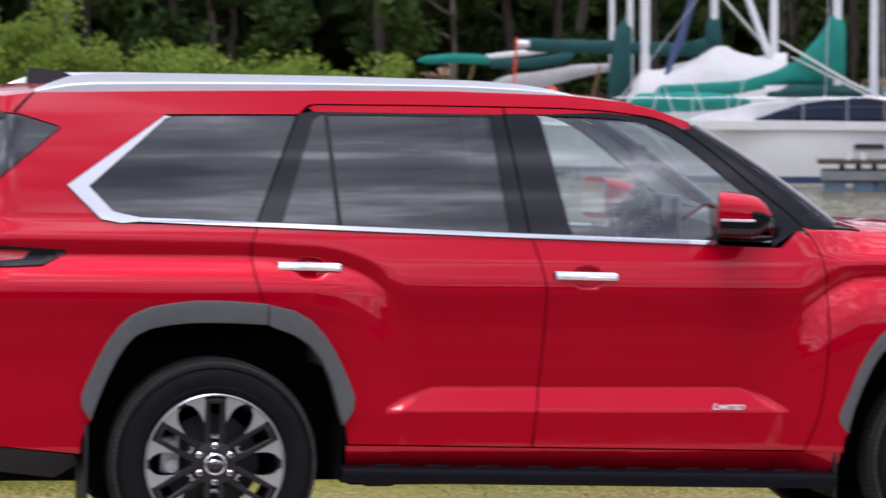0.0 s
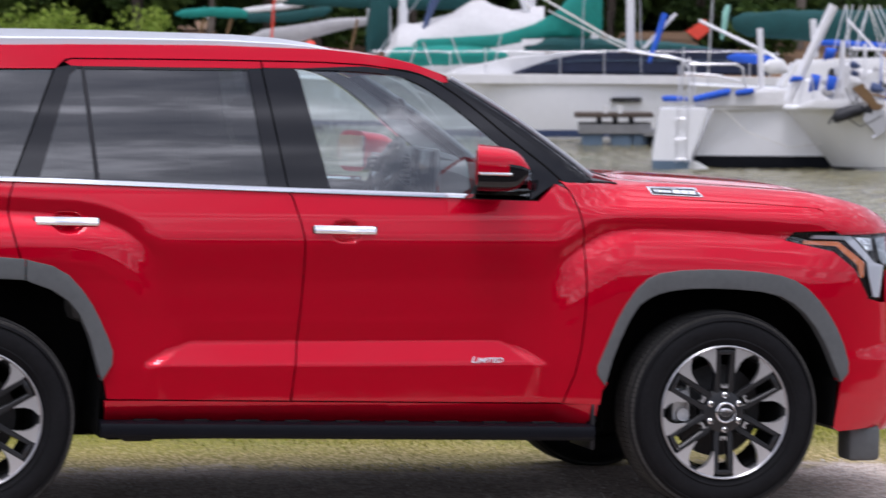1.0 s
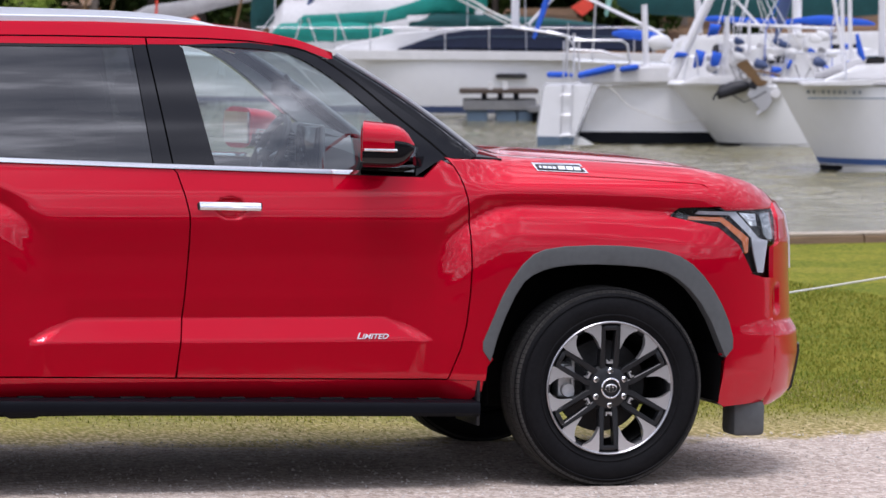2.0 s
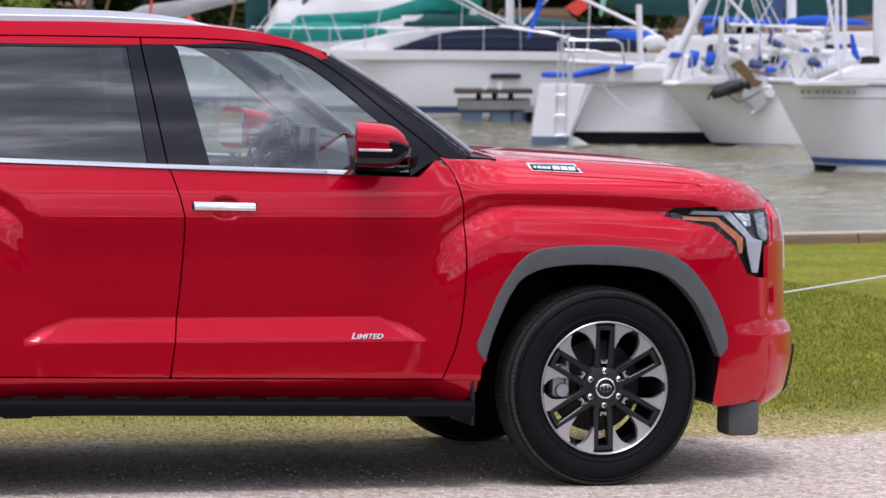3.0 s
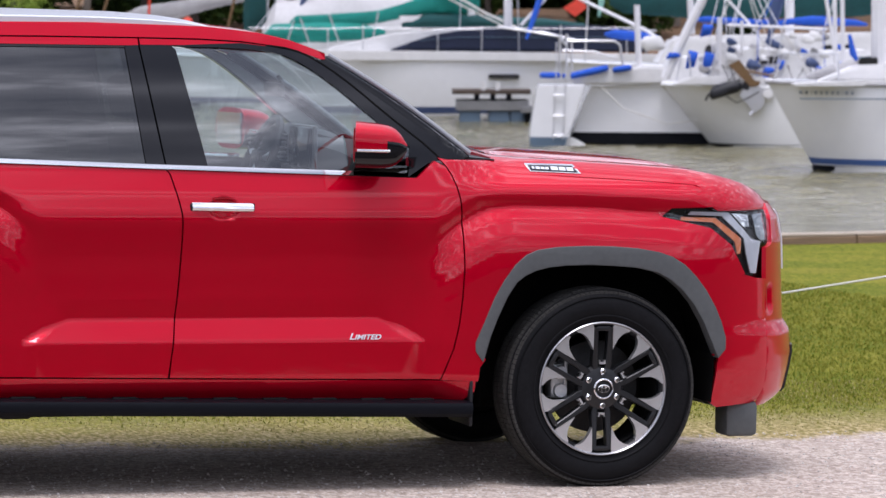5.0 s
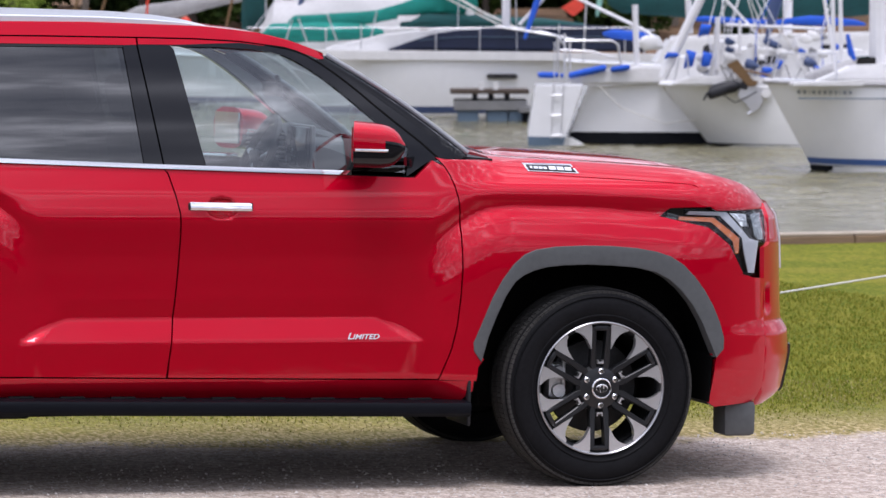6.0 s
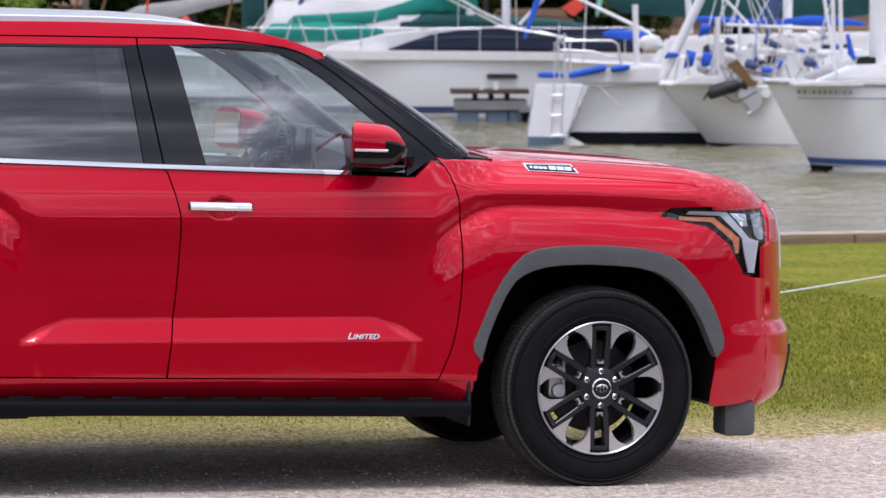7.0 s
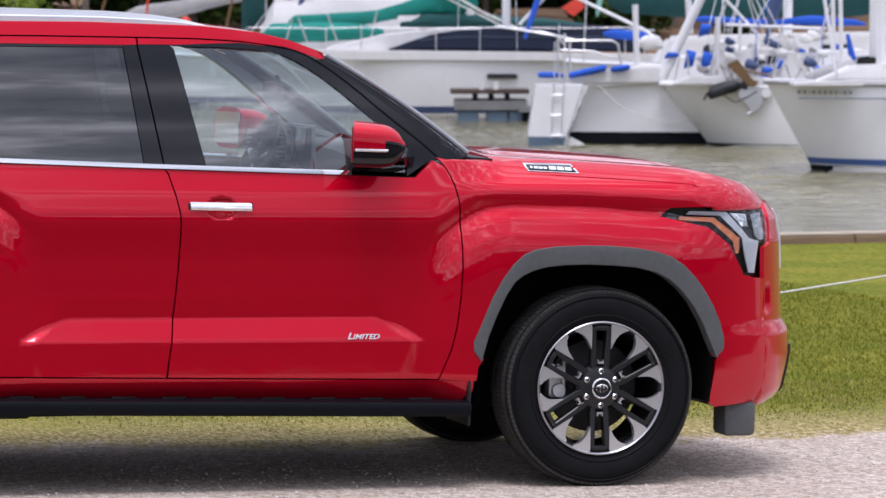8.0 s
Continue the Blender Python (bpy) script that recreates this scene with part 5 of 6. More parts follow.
block(a, "awning_seam", [(-0.5, 1.72), (0.4, 1.80), (4.6, 1.80), (4.6, 1.815), (0.4, 1.815), (-0.5, 1.735)], -1.315, -1.30, BOOT_SLATE, bevel=0)
block(a, "port_light", [(1.05, 0.86), (1.76, 0.86), (1.76, 0.97), (1.05, 0.97)], -1.475, -1.30, WINDOW, bevel=0.03)
for x, h in ((-2.6, 2.0), (-1.8, 2.1), (-0.1, 1.98), (0.9, 2.05), (2.7, 2.1)):
    tube(a, "stanchion", [(x, -1.42, 1.4), (x, -1.42, h)], 0.016)
tube(a, "life_line", [(x, -1.42, 2.02 - 0.02 * (i % 2)) for i, x in enumerate((-4.4, -2.6, -1.8, -0.1, 0.9, 2.7, 4.6))], 0.008)
spar(a, "mast", (1.52, 0, 1.9), (1.52, 0, 12.5), 0.10, r2=0.08)
tube(a, "boom_vang", [(1.7, -1.2, 1.98), (2.3, -1.3, 1.92), (3.1, -1.4, 1.72)], 0.02)
tube(a, "shroud", [(1.52, 0, 11.5), (1.75, -1.44, 1.4)], 0.010)
tube(a, "shroud", [(1.52, 0, 9.5), (-4.6, -0.1, 1.6)], 0.010)
for s in (0.0, 0.55, 1.1):
    tube(a, "pushpit", [(4.2 + s * 0.4, -1.4, 1.35), (4.2 + s * 0.4, -1.4, 1.95), (4.9, -0.8 + s, 1.95)], 0.018)

# sloop beyond with a teal sail cover
f = thing("sailboat", "sloop with a teal sail cover stacked on its boom", "sailboat", berth(26.55, 77.88), "moored boats")
add_hull(f, hull_mesh(4.4, -4.8, 2.8, 1.15, 1.35, 0.9, 0.2), HULL_GREY, BOOT_BLUE)
block(f, "cabin", [(-2.6, 1.2), (-2.1, 1.55), (1.0, 1.75), (1.4, 1.2)], -0.9, 0.9, DECK, bevel=0.06)
spar(f, "mast", (0.72, 0, 1.5), (0.72, 0, 12.0), 0.115, r2=0.09)
cover(f, "sail_cover", [(-3.75, 2.02, 0.10), (-3.6, 2.06, 0.20), (-2.6, 2.14, 0.17), (-1.6, 2.22, 0.16), (-0.8, 2.42, 0.20), (-0.2, 2.62, 0.30), (0.2, 2.85, 0.55), (0.5, 3.05, 0.75), (0.62, 3.12, 0.85), (0.86, 3.10, 0.80), (0.92, 3.05, 0.6)], TEAL, 40, 0.55, "teal canvas sail cover")
cover(f, "dodger", [(-4.4, 1.70, 0.10), (-4.2, 1.80, 0.24), (-3.0, 1.86, 0.26), (-2.0, 1.86, 0.20), (-1.4, 1.85, 0.05)], TEAL, 20, 2.2)
cover(f, "awning", [(-1.0, 2.02, 0.05), (-0.4, 2.12, 0.18), (1.0, 2.10, 0.18), (2.6, 2.02, 0.16), (3.6, 2.0, 0.05)], TEAL_DARK, 20, 3.0)
block(f, "canvas_patch", [(-1.05, 2.10), (-0.55, 2.12), (-0.55, 2.26), (-1.05, 2.25)], -0.14, -0.10, DECK, bevel=0.01)
for x0, z0, x1, z1 in ((-3.8, 1.5, -3.6, 2.15), (-3.2, 1.5, -3.45, 2.2), (-2.5, 1.6, -2.75, 2.3), (-1.75, 1.4, -1.55, 2.35)):
    tube(f, "stanchion", [(x0, -1.3, z0), (x1, -1.3, z1)], 0.022)
tube(f, "shroud", [(0.72, 0, 11.0), (0.4, -1.35, 1.3)], 0.010)
tube(f, "topping_lift", [(-0.7, 0, 3.35), (1.0, -0.6, 2.35), (2.3, -0.9, 1.75)], 0.03, ROPE)
tube(f, "topping_lift", [(-0.4, 0, 2.95), (1.4, -0.6, 2.05), (2.4, -0.9, 1.6)], 0.022, ROPE)

# covered boat
g = thing("sailboat", "boat under a lumpy white tarpaulin", "sailboat", berth(24.84, 81.04), "moored boats")
add_hull(g, hull_mesh(3.9, -4.6, 2.7, 1.1, 1.3, 0.8, 0.1), HULL_GREY, BOOT_NAVY)
bm = bmesh.new()
rows = []
for i in range(25):
    x = -1.95 + 4.0 * i / 24
    top = along([(-1.95, 1.9), (-1.7, 2.55), (-0.6, 2.78), (0.1, 3.15), (0.55, 3.20), (1.2, 2.95), (1.7, 3.0), (2.05, 3.05)], x) + 0.08 * noise.noise((x * 2, 0, 0))
    rows.append([(x, -1.2 * c, 1.2 + (top - 1.2) * s + 0.06 * noise.noise((x * 3, c * 3, s * 2))) for c, s in ((1.0, 0.0), (0.97, 0.35), (0.85, 0.68), (0.55, 0.9), (0.15, 1.0), (-0.4, 0.92), (-0.9, 0.5), (-1.0, 0.0))])
sheet(bm, rows)
part("tarpaulin", thicken(bm, 0.02), TARP, g, "creased white tarpaulin")
for x, r, lean in ((-1.9, 0.085, 0), (-1.52, 0.13, 0), (1.72, 0.11, 0)):
    spar(g, "mast", (x, 0, 1.2), (x + lean, 0, 11), r, r2=r * 0.8)
spar(g, "lowered_spar", (1.78, -0.4, 2.5), (0.85, -0.4, 5.0), 0.085)
cover(g, "sail_cover", [(0.0, 3.55, 0.1), (0.05, 3.5, 0.4), (0.2, 3.55, 0.45), (0.36, 3.5, 0.4), (0.4, 3.4, 0.1)], TEAL_DARK, 14, 0.8)
spar(g, "mast", (0.22, 0, 1.3), (0.22, 0, 11), 0.10)
cover(g, "sail_cover", [(-4.6, 3.28, 0.12), (-4.5, 3.27, 0.17), (-3.4, 3.22, 0.17), (-2.0, 3.18, 0.18), (-0.6, 3.14, 0.16), (0.2, 3.25, 0.25)], TEAL_DARK, 30, 0.9, "dark green sail cover")
cover(g, "sail_cover", [(-2.45, 2.2, 0.3), (-2.3, 2.7, 0.9), (-2.05, 3.0, 1.0), (-1.85, 2.9, 0.9)], TEAL_DARK, 16, 0.5)
tube(g, "furled_jib", [(-0.15, -0.5, 5.0), (-0.6, -0.6, 3.4), (-0.75, -0.6, 3.1), (-1.05, -0.7, 2.25)], [0.10, 0.12, 0.11, 0.04], BOOT_NAVY)
tube(g, "stay", [(0.3, 0, 4.6), (1.7, -0.5, 3.0)], 0.03, ROPE)
tube(g, "flag_pole", [(-4.85, -0.2, 1.9), (-4.75, -0.2, 3.45)], 0.035, ORANGE)
spar(g, "boom_end", (-4.80, 0, 3.28), (-4.45, 0, 3.28), 0.11)

# low boat at the left with a pale teal cover and furled grey sail
h = thing("sailboat", "low day-sailer with a teal boom cover and furled sail", "sailboat", berth(21.0, 86.0), "moored boats")
add_hull(h, hull_mesh(4.6, -4.0, 2.4, 0.95, 1.15, 0.8, 0.1), HULL_GREY, BOOT_NAVY)
block(h, "cabin", [(-2.2, 1.0), (-1.8, 1.5), (1.4, 1.6), (1.8, 1.0)], -0.8, 0.8, DECK, bevel=0.06)
cover(h, "sail_cover", [(-2.5, 2.86, 0.03), (-2.3, 2.88, 0.11), (-1.6, 2.93, 0.13), (-0.9, 2.90, 0.13), (-0.6, 2.88, 0.11)], TEAL, 20, 0.9, "teal sail cover")
cover(h, "sail_cover", [(-0.6, 2.78, 0.12), (0.6, 2.80, 0.15), (1.4, 2.95, 0.14), (1.6, 3.0, 0.05)], TEAL_DARK, 20, 0.9)
cover(h, "rolled_awning", [(-0.7, 2.96, 0.07), (0.4, 3.08, 0.09), (1.3, 3.22, 0.08), (1.5, 3.25, 0.03)], DECK, 16, 0.8)
cover(h, "furled_sail", [(-0.8, 2.05, 0.12), (-0.2, 2.25, 0.22), (0.8, 2.38, 0.24), (1.6, 2.58, 0.18), (2.4, 2.68, 0.12), (2.9, 2.72, 0.05)], SAIL, 26, 0.9, "furled grey sail")
spar(h, "mast", (2.6, 0, 1.0), (2.6, 0, 9.0), 0.07)
for x0, x1 in ((-2.2, -1.7), (-1.4, -1.0), (2.0, 2.3)):
    spar(h, "crutch", (x0, -0.3, 1.4), (x1, -0.3, 2.75), 0.035, WOOD)
for x, z in ((1.1, 2.05), (-2.2, 1.6)):
    bm = bmesh.new()
    bmesh.ops.create_uvsphere(bm, u_segments=14, v_segments=10, radius=0.14)
    bmesh.ops.transform(bm, verts=bm.verts, matrix=Matrix.Translation((x, -0.9, z)))
    part("fender", bm, ORANGE, h)

# boat with a boarding transom
b = thing("sailboat", "white cruising boat with a boarding ladder on its stern", "sailboat", berth(21.5, 55.14), "moored boats")
add_hull(b, hull_mesh(0.42, 8.2, 2.9, 1.10, 1.35, 0.9, -0.42, flare=0.05), HULL, ANTIFOUL, (0.0, 0.23))
block(b, "transom", [(-0.28, -0.1), (0.34, -0.1), (0.40, 0.18), (0.74, 1.13), (-0.16, 1.12), (-0.30, 0.20)], -1.55, -0.35, HULL, bevel=0.03, label="white boarding transom")
block(b, "transom_stripe", [(-0.292, -0.05), (0.345, -0.05), (0.39, 0.15), (-0.302, 0.16)], -1.558, -1.545, BOOT_SLATE, bevel=0)
block(b, "lower_step", [(0.3, -0.06), (0.85, -0.06), (0.55, 0.12), (0.36, 0.16)], -1.4, -0.4, HULL_GREY, bevel=0.02)
for z in (0.18, 0.55, 0.92):
    tube(b, "ladder_rung", [(0.12, -1.60, z), (0.32, -1.60, z + 0.01)], 0.014)
for x in (0.13, 0.31):
    tube(b, "ladder_rail", [(x, -1.60, 0.12), (x + 0.05, -1.62, 1.25), (x + 0.06, -1.5, 1.9)], 0.012)
block(b, "coaming", [(0.45, 1.10), (2.9, 1.12), (2.85, 1.42), (1.8, 1.47), (1.0, 1.36), (0.45, 1.28)], -1.35, -1.15, DECK, bevel=0.05)
block(b, "cabin", [(2.2, 1.2), (2.35, 1.6), (6.0, 1.75), (6.6, 1.2)], -1.0, 1.0, DECK, bevel=0.06)
for x0, x1, z0, z1, r in ((-0.12, 0.26, 1.29, 1.29, 0.055), (0.45, 1.15, 1.28, 1.42, 0.065), (1.22, 1.58, 1.39, 1.43, 0.055), (0.30, 0.36, 1.28, 1.28, 0.05)):
    cover(b, "fender", [(x0, z0, r * 0.5), (x0 + 0.04, z0, r), (x1 - 0.04, z1, r), (x1, z1, r * 0.5)], BLUE, 12, 2.0, "blue canvas roll").location = (0, -1.42, 0)
for x, z in ((0.25, 2.0), (0.38, 2.05), (0.47, 1.95)):
    tube(b, "pushpit", [(x, -1.4, 1.2), (x, -1.4, z)], 0.022)
tube(b, "rail", [(-0.9, -1.1, 2.18), (-0.2, -1.3, 2.08), (0.25, -1.4, 2.0), (0.36, -1.4, 1.85)], 0.025)
tube(b, "rail", [(0.38, -1.4, 1.92), (1.25, -1.4, 1.92), (1.36, -1.4, 1.85), (1.42, -1.4, 1.45)], 0.025)
tube(b, "rail", [(0.30, -1.4, 1.75), (0.9, -1.4, 1.72), (1.3, -1.4, 1.6)], 0.02)
tube(b, "backstay", [(0.6, -0.3, 2.72), (1.9, -0.6, 2.1), (2.1, -0.7, 1.95)], 0.035, SPAR)
spar(b, "gaff", (-0.45, -0.8, 2.2), (0.15, -0.8, 2.85), 0.03)
tube(b, "furled_ensign", [(-0.05, -0.9, 2.85), (-0.2, -0.95, 2.4), (-0.35, -1.0, 1.95)], [0.06, 0.055, 0.03], BLUE)
tube(b, "mooring_line", [(1.0, -1.5, 1.1), (1.4, -1.6, 0.7), (2.2, -1.65, 0.4), (3.0, -1.6, 0.5)], 0.01, ROPE)
spar(b, "post", (1.72, -1.2, 1.4), (1.68, -1.2, 2.58), 0.055)
spar(b, "mast", (4.6, 0, 1.5), (4.6, 0, 12), 0.09)

# day boat with an outboard hung on its quarter
c = thing("sailboat", "white boat with cream cabin and cockpit clutter", "sailboat", berth(24.44, 52.76), "moored boats")
add_hull(c, hull_mesh(6.2, -1.38, 2.6, 1.08, 1.14, 0.92, 0.2, full=4.0, n=40, flare=0.05), HULL_GREY, ANTIFOUL, (-0.02, 0.05))
block(c, "cabin", [(-0.75, 1.1), (-0.6, 1.32), (-0.35, 1.72), (0.2, 1.80), (0.95, 1.78), (1.3, 1.2)], -0.9, 0.9, DECK, bevel=0.06)
block(c, "cabin_window", [(0.28, 1.50), (0.70, 1.52), (0.70, 1.66), (0.28, 1.64)], -0.93, -0.88, WINDOW, bevel=0.02)
block(c, "coaming", [(-1.3, 1.12), (1.1, 1.12), (1.1, 1.26), (-0.9, 1.30)], -1.15, -0.95, DECK, bevel=0.03)
for x0, x1, z0, z1, mat in ((-1.0, -0.78, 1.45, 1.75, BLUE), (-0.70, -0.48, 1.46, 1.72, BLUE), (0.38, 0.62, 1.32, 1.46, BLUE), (0.62, 0.80, 1.40, 1.60, BLUE), (-1.35, -1.1, 1.62, 1.72, BLUE), (0.36, 0.52, 1.14, 1.32, BLUE), (-0.74, -0.5, 2.02, 2.25, BLUE)):
    cover(c, "folded_cloth", [(x0, z0, 0.03), (x0 + 0.05, (z0 + z1) / 2, (z1 - z0) * 0.5), (x1 - 0.06, (z0 + z1) / 2, (z1 - z0) * 0.42), (x1, z1 - 0.05, 0.02)], mat, 10, 1.2, "folded blue cloth", 0.1).location = (0, -1.0, 0)
for x0, x1, z0, z1 in ((-0.25, 0.15, 1.5, 1.85), (0.6, 1.1, 1.75, 2.05), (-1.8, -1.35, 1.75, 2.02), (-0.5, -0.15, 1.7, 1.95), (1.15, 1.5, 1.5, 1.75)):
    cover(c, "white_bag", [(x0, (z0 + z1) / 2, 0.05), (x0 + 0.1, (z0 + z1) / 2, (z1 - z0) * 0.5), (x1 - 0.1, (z0 + z1) / 2, (z1 - z0) * 0.5), (x1, z0 + 0.08, 0.04)], DECK, 12, 1.2, "", 0.12).location = (0, -0.6, 0)
spar(c, "post", (-0.40, -0.9, 1.4), (-0.38, -0.9, 2.36), 0.05)
spar(c, "post", (0.02, -0.9, 1.7), (0.02, -0.9, 2.30), 0.03)
spar(c, "lowered_mast", (-1.38, -0.9, 1.25), (-0.55, -0.9, 3.0), 0.085)
spar(c, "lowered_mast", (-0.86, -0.5, 2.05), (-0.90, -0.5, 2.75), 0.06)
tube(c, "boom", [(-0.22, -0.7, 2.22), (1.6, -0.7, 2.14)], 0.035, SPAR)
tube(c, "stay", [(-0.28, -0.5, 2.75), (0.35, -0.7, 2.05), (0.75, -0.9, 1.45)], 0.028, SPAR)
tube(c, "stay", [(0.8, -0.9, 2.05), (1.1, -0.9, 1.6), (1.3, -0.9, 1.3)], 0.015, ROPE)
for x, lean in ((-1.18, 0.1), (-0.9, -0.05), (-0.62, 0.2)):
    tube(c, "stanchion", [(x, -1.1, 1.2), (x + lean, -1.1, 1.7)], 0.016)
cover(c, "furled_sail", [(0.55, 1.9, 0.05), (0.62, 2.3, 0.35), (0.74, 2.6, 0.4), (0.86, 2.8, 0.2)], BOOT_NAVY, 10, 0.4)
cover(c, "boom_cover", [(-0.75, 2.31, 0.03), (-0.6, 2.32, 0.06), (0.7, 2.24, 0.06), (1.0, 2.28, 0.06), (1.4, 2.30, 0.09), (2.2, 2.25, 0.06), (2.4, 2.22, 0.02)], BLUE, 24, 1.0, "bright blue boom cover")
# loose gear in the cockpit and on deck
gear = random.Random(31)
for i in range(32):
    x, z, s = gear.uniform(-0.7, 1.9), gear.uniform(1.35, 2.05), gear.uniform(0.05, 0.11)
    kind = gear.choice(("white_bag", "sail_bag", "folded_cloth", "tool_bag", "sail_bag"))
    mat = {"sail_bag": DECK, "white_bag": SAIL, "folded_cloth": BLUE, "tool_bag": BOOT_NAVY}[kind]
    cover(c, kind, [(x - s * 1.3, z, 0.02), (x - s * 0.8, z + s * 0.2, s), (x + s * 0.5, z - s * 0.1, s * 0.8), (x + s * 1.4, z - s * 0.3, 0.02)], mat, 8, 1.1, "", 0.14).location = (0, gear.uniform(-1.05, -0.75), 0)
for i in range(16):
    x = gear.uniform(-0.6, 1.8)
    tube(c, "halyard", [(x, -0.95, 1.3), (x + gear.uniform(-0.25, 0.25), -0.9, 2.1), (x + gear.uniform(-0.5, 0.5), -0.6, 3.0)], 0.009, gear.choice((ROPE, SPAR, BLUE)))
for i in range(10):
    x = gear.uniform(-0.5, 1.5)
    tube(c, "dock_line", [(x, -1.12, 1.5), (x + 0.12, -1.2, gear.uniform(1.15, 1.3)), (x + 0.3, -1.12, 1.45)], 0.011, gear.choice((ROPE, BLACK)))
# outboard motor, tilted up, and its lifted rudder
o = thing("outboard_motor", "black outboard motor tilted up on a bracket", "outboard motor", berth(24.44, 52.76) @ pose(0, -1.25, 0))
cover(o, "cowl", [(-0.58, 0.97, 0.05), (-0.54, 0.99, 0.12), (-0.3, 1.06, 0.13), (-0.08, 1.10, 0.10), (0.0, 1.12, 0.05)], BLACK, 14, 2.0)
block(o, "leg", [(-0.05, 0.95), (0.05, 1.14), (0.36, 1.10), (0.42, 0.85), (0.36, 0.72), (0.22, 0.62), (0.18, 0.72), (0.08, 0.80)], -0.05, 0.05, STEEL, bevel=0.015)
block(o, "bracket", [(0.36, 0.98), (0.46, 1.08), (0.60, 1.0), (0.52, 0.88), (0.40, 0.90)], -0.08, 0.08, DECK, bevel=0.02)
block(o, "clamp", [(-0.02, 1.08), (0.06, 1.24), (0.16, 1.20), (0.12, 1.04)], -0.07, 0.07, BLACK, bevel=0.012)
tube(o, "tiller_handle", [(-0.5, -0.05, 1.08), (-0.62, -0.08, 0.95), (-0.66, -0.08, 0.86)], 0.022, BLACK)
tube(o, "fuel_line", [(-0.3, -0.1, 0.95), (-0.1, -0.12, 0.82), (0.1, -0.1, 0.9), (0.3, -0.1, 1.02)], 0.012, BLACK)
tube(o, "propeller_shaft", [(0.22, 0, 0.66), (0.15, 0, 0.60)], 0.04)
r = thing("rudder", "brown varnished wooden rudder lashed upright", "rudder", berth(24.44, 52.76) @ pose(0, -1.3, 0))
block(r, "blade", [(-0.25, 1.50), (-0.05, 1.60), (0.22, 1.22), (0.34, 1.20), (0.28, 1.12), (0.16, 1.10), (-0.02, 1.28)], -0.03, 0.03, WOOD, bevel=0.008)
tube(r, "tiller", [(0.0, 0, 1.42), (0.55, 0, 1.30)], 0.025, WOOD)

# nearest hull, bow on the left
d = thing("sailboat", "white sailboat with a blue waterline stripe and tall mast", "sailboat", berth(22.09, 42.41), "moored boats")
add_hull(d, hull_mesh(6.8, -1.14, 2.6, 1.36, 1.42, 0.78, 0.2, full=4.5, n=40, flare=0.04), HULL, BOOT_BLUE, (0.12, 0.215), rail=SAIL)
block(d, "cove_line", [(-0.72, 1.160), (6.5, 1.13), (6.5, 1.15), (-0.72, 1.178)], -1.31, -1.27, BOOT_SLATE, bevel=0)
NUMBER = material("faded_grey_lettering", (0.26, 0.29, 0.33), rough=0.5)
bars = (0.05, 0.045, 0.012, 0.05, 0.042, 0.045, 0.048, 0.04, 0.012, 0.05, 0.045)
x = -0.68
block(d, "foredeck", [(-0.8, 1.40), (0.2, 1.45), (6.5, 1.42), (6.5, 1.38), (-0.8, 1.36)], -1.2, 1.2, DECK, bevel=0)
block(d, "cabin", [(-0.45, 1.40), (-0.2, 1.50), (0.2, 1.68), (3.2, 1.74), (3.4, 1.4)], -0.75, 0.75, DECK, bevel=0.06)
cover(d, "canvas_cover", [(-0.5, 1.48, 0.04), (-0.1, 1.56, 0.12), (0.3, 1.60, 0.16), (0.44, 1.58, 0.12)], SAIL, 14, 3.0)
block(d, "hatch", [(0.25, 1.66), (0.55, 1.68), (0.55, 1.80), (0.25, 1.78)], -0.6, 0.3, WINDOW, bevel=0.02)
spar(d, "mast", (0.62, -0.2, 1.4), (0.55, -0.2, 11.5), 0.135, r2=0.10)
for x2, top in ((-0.04, 2.9), (0.08, 2.9)):
    spar(d, "mast_crutch", (x2 + 0.03, 0.4, 1.6), (x2, 0.4, top), 0.035)
tube(d, "forestay", [(-1.0, 0, 1.5), (0.5, -0.2, 10.5)], 0.010)
tube(d, "shroud", [(-0.05, -0.5, 1.5), (-0.28, -0.4, 2.9)], 0.03, SPAR)
tube(d, "pulpit", [(-1.05, -0.1, 1.42), (-0.9, -0.3, 1.85), (-0.1, -0.9, 1.85), (-0.1, -0.95, 1.42)], 0.016)
tube(d, "flag", [(0.10, -0.6, 2.15), (0.16, -0.6, 1.85), (0.22, -0.6, 1.75)], [0.03, 0.06, 0.03], BLUE)
for k, wbar in enumerate(bars):
    block(d, "number_bar", [(x, 1.225), (x + wbar, 1.225), (x + wbar, 1.28), (x, 1.28)], 0, 0.01, NUMBER, bevel=0).location = (0, -1.3 * (1 - (((6.8 - x) / 7.94 - 0.55) / 0.45) ** 4.5) - 0.03, 0)
    x += wbar + 0.036

# big dark green cover over the boats behind
e = thing("sailboat", "ketch with a dark green sail cover on a long boom", "sailboat", berth(28.73, 61.36), "moored boats")
add_hull(e, hull_mesh(5.5, -4.4, 3.0, 1.2, 1.4, 0.9, 0.2), HULL, BOOT_NAVY)
block(e, "cabin", [(-2.6, 1.3), (-2.2, 1.9), (2.4, 2.0), (2.8, 1.3)], -1.0, 1.0, DECK, bevel=0.08)
for x in (-1.6, -0.4, 0.8):
    block(e, "cabin_window", [(x, 1.55), (x + 0.7, 1.56), (x + 0.66, 1.75), (x + 0.04, 1.74)], -1.03, -0.98, WINDOW, bevel=0.03)
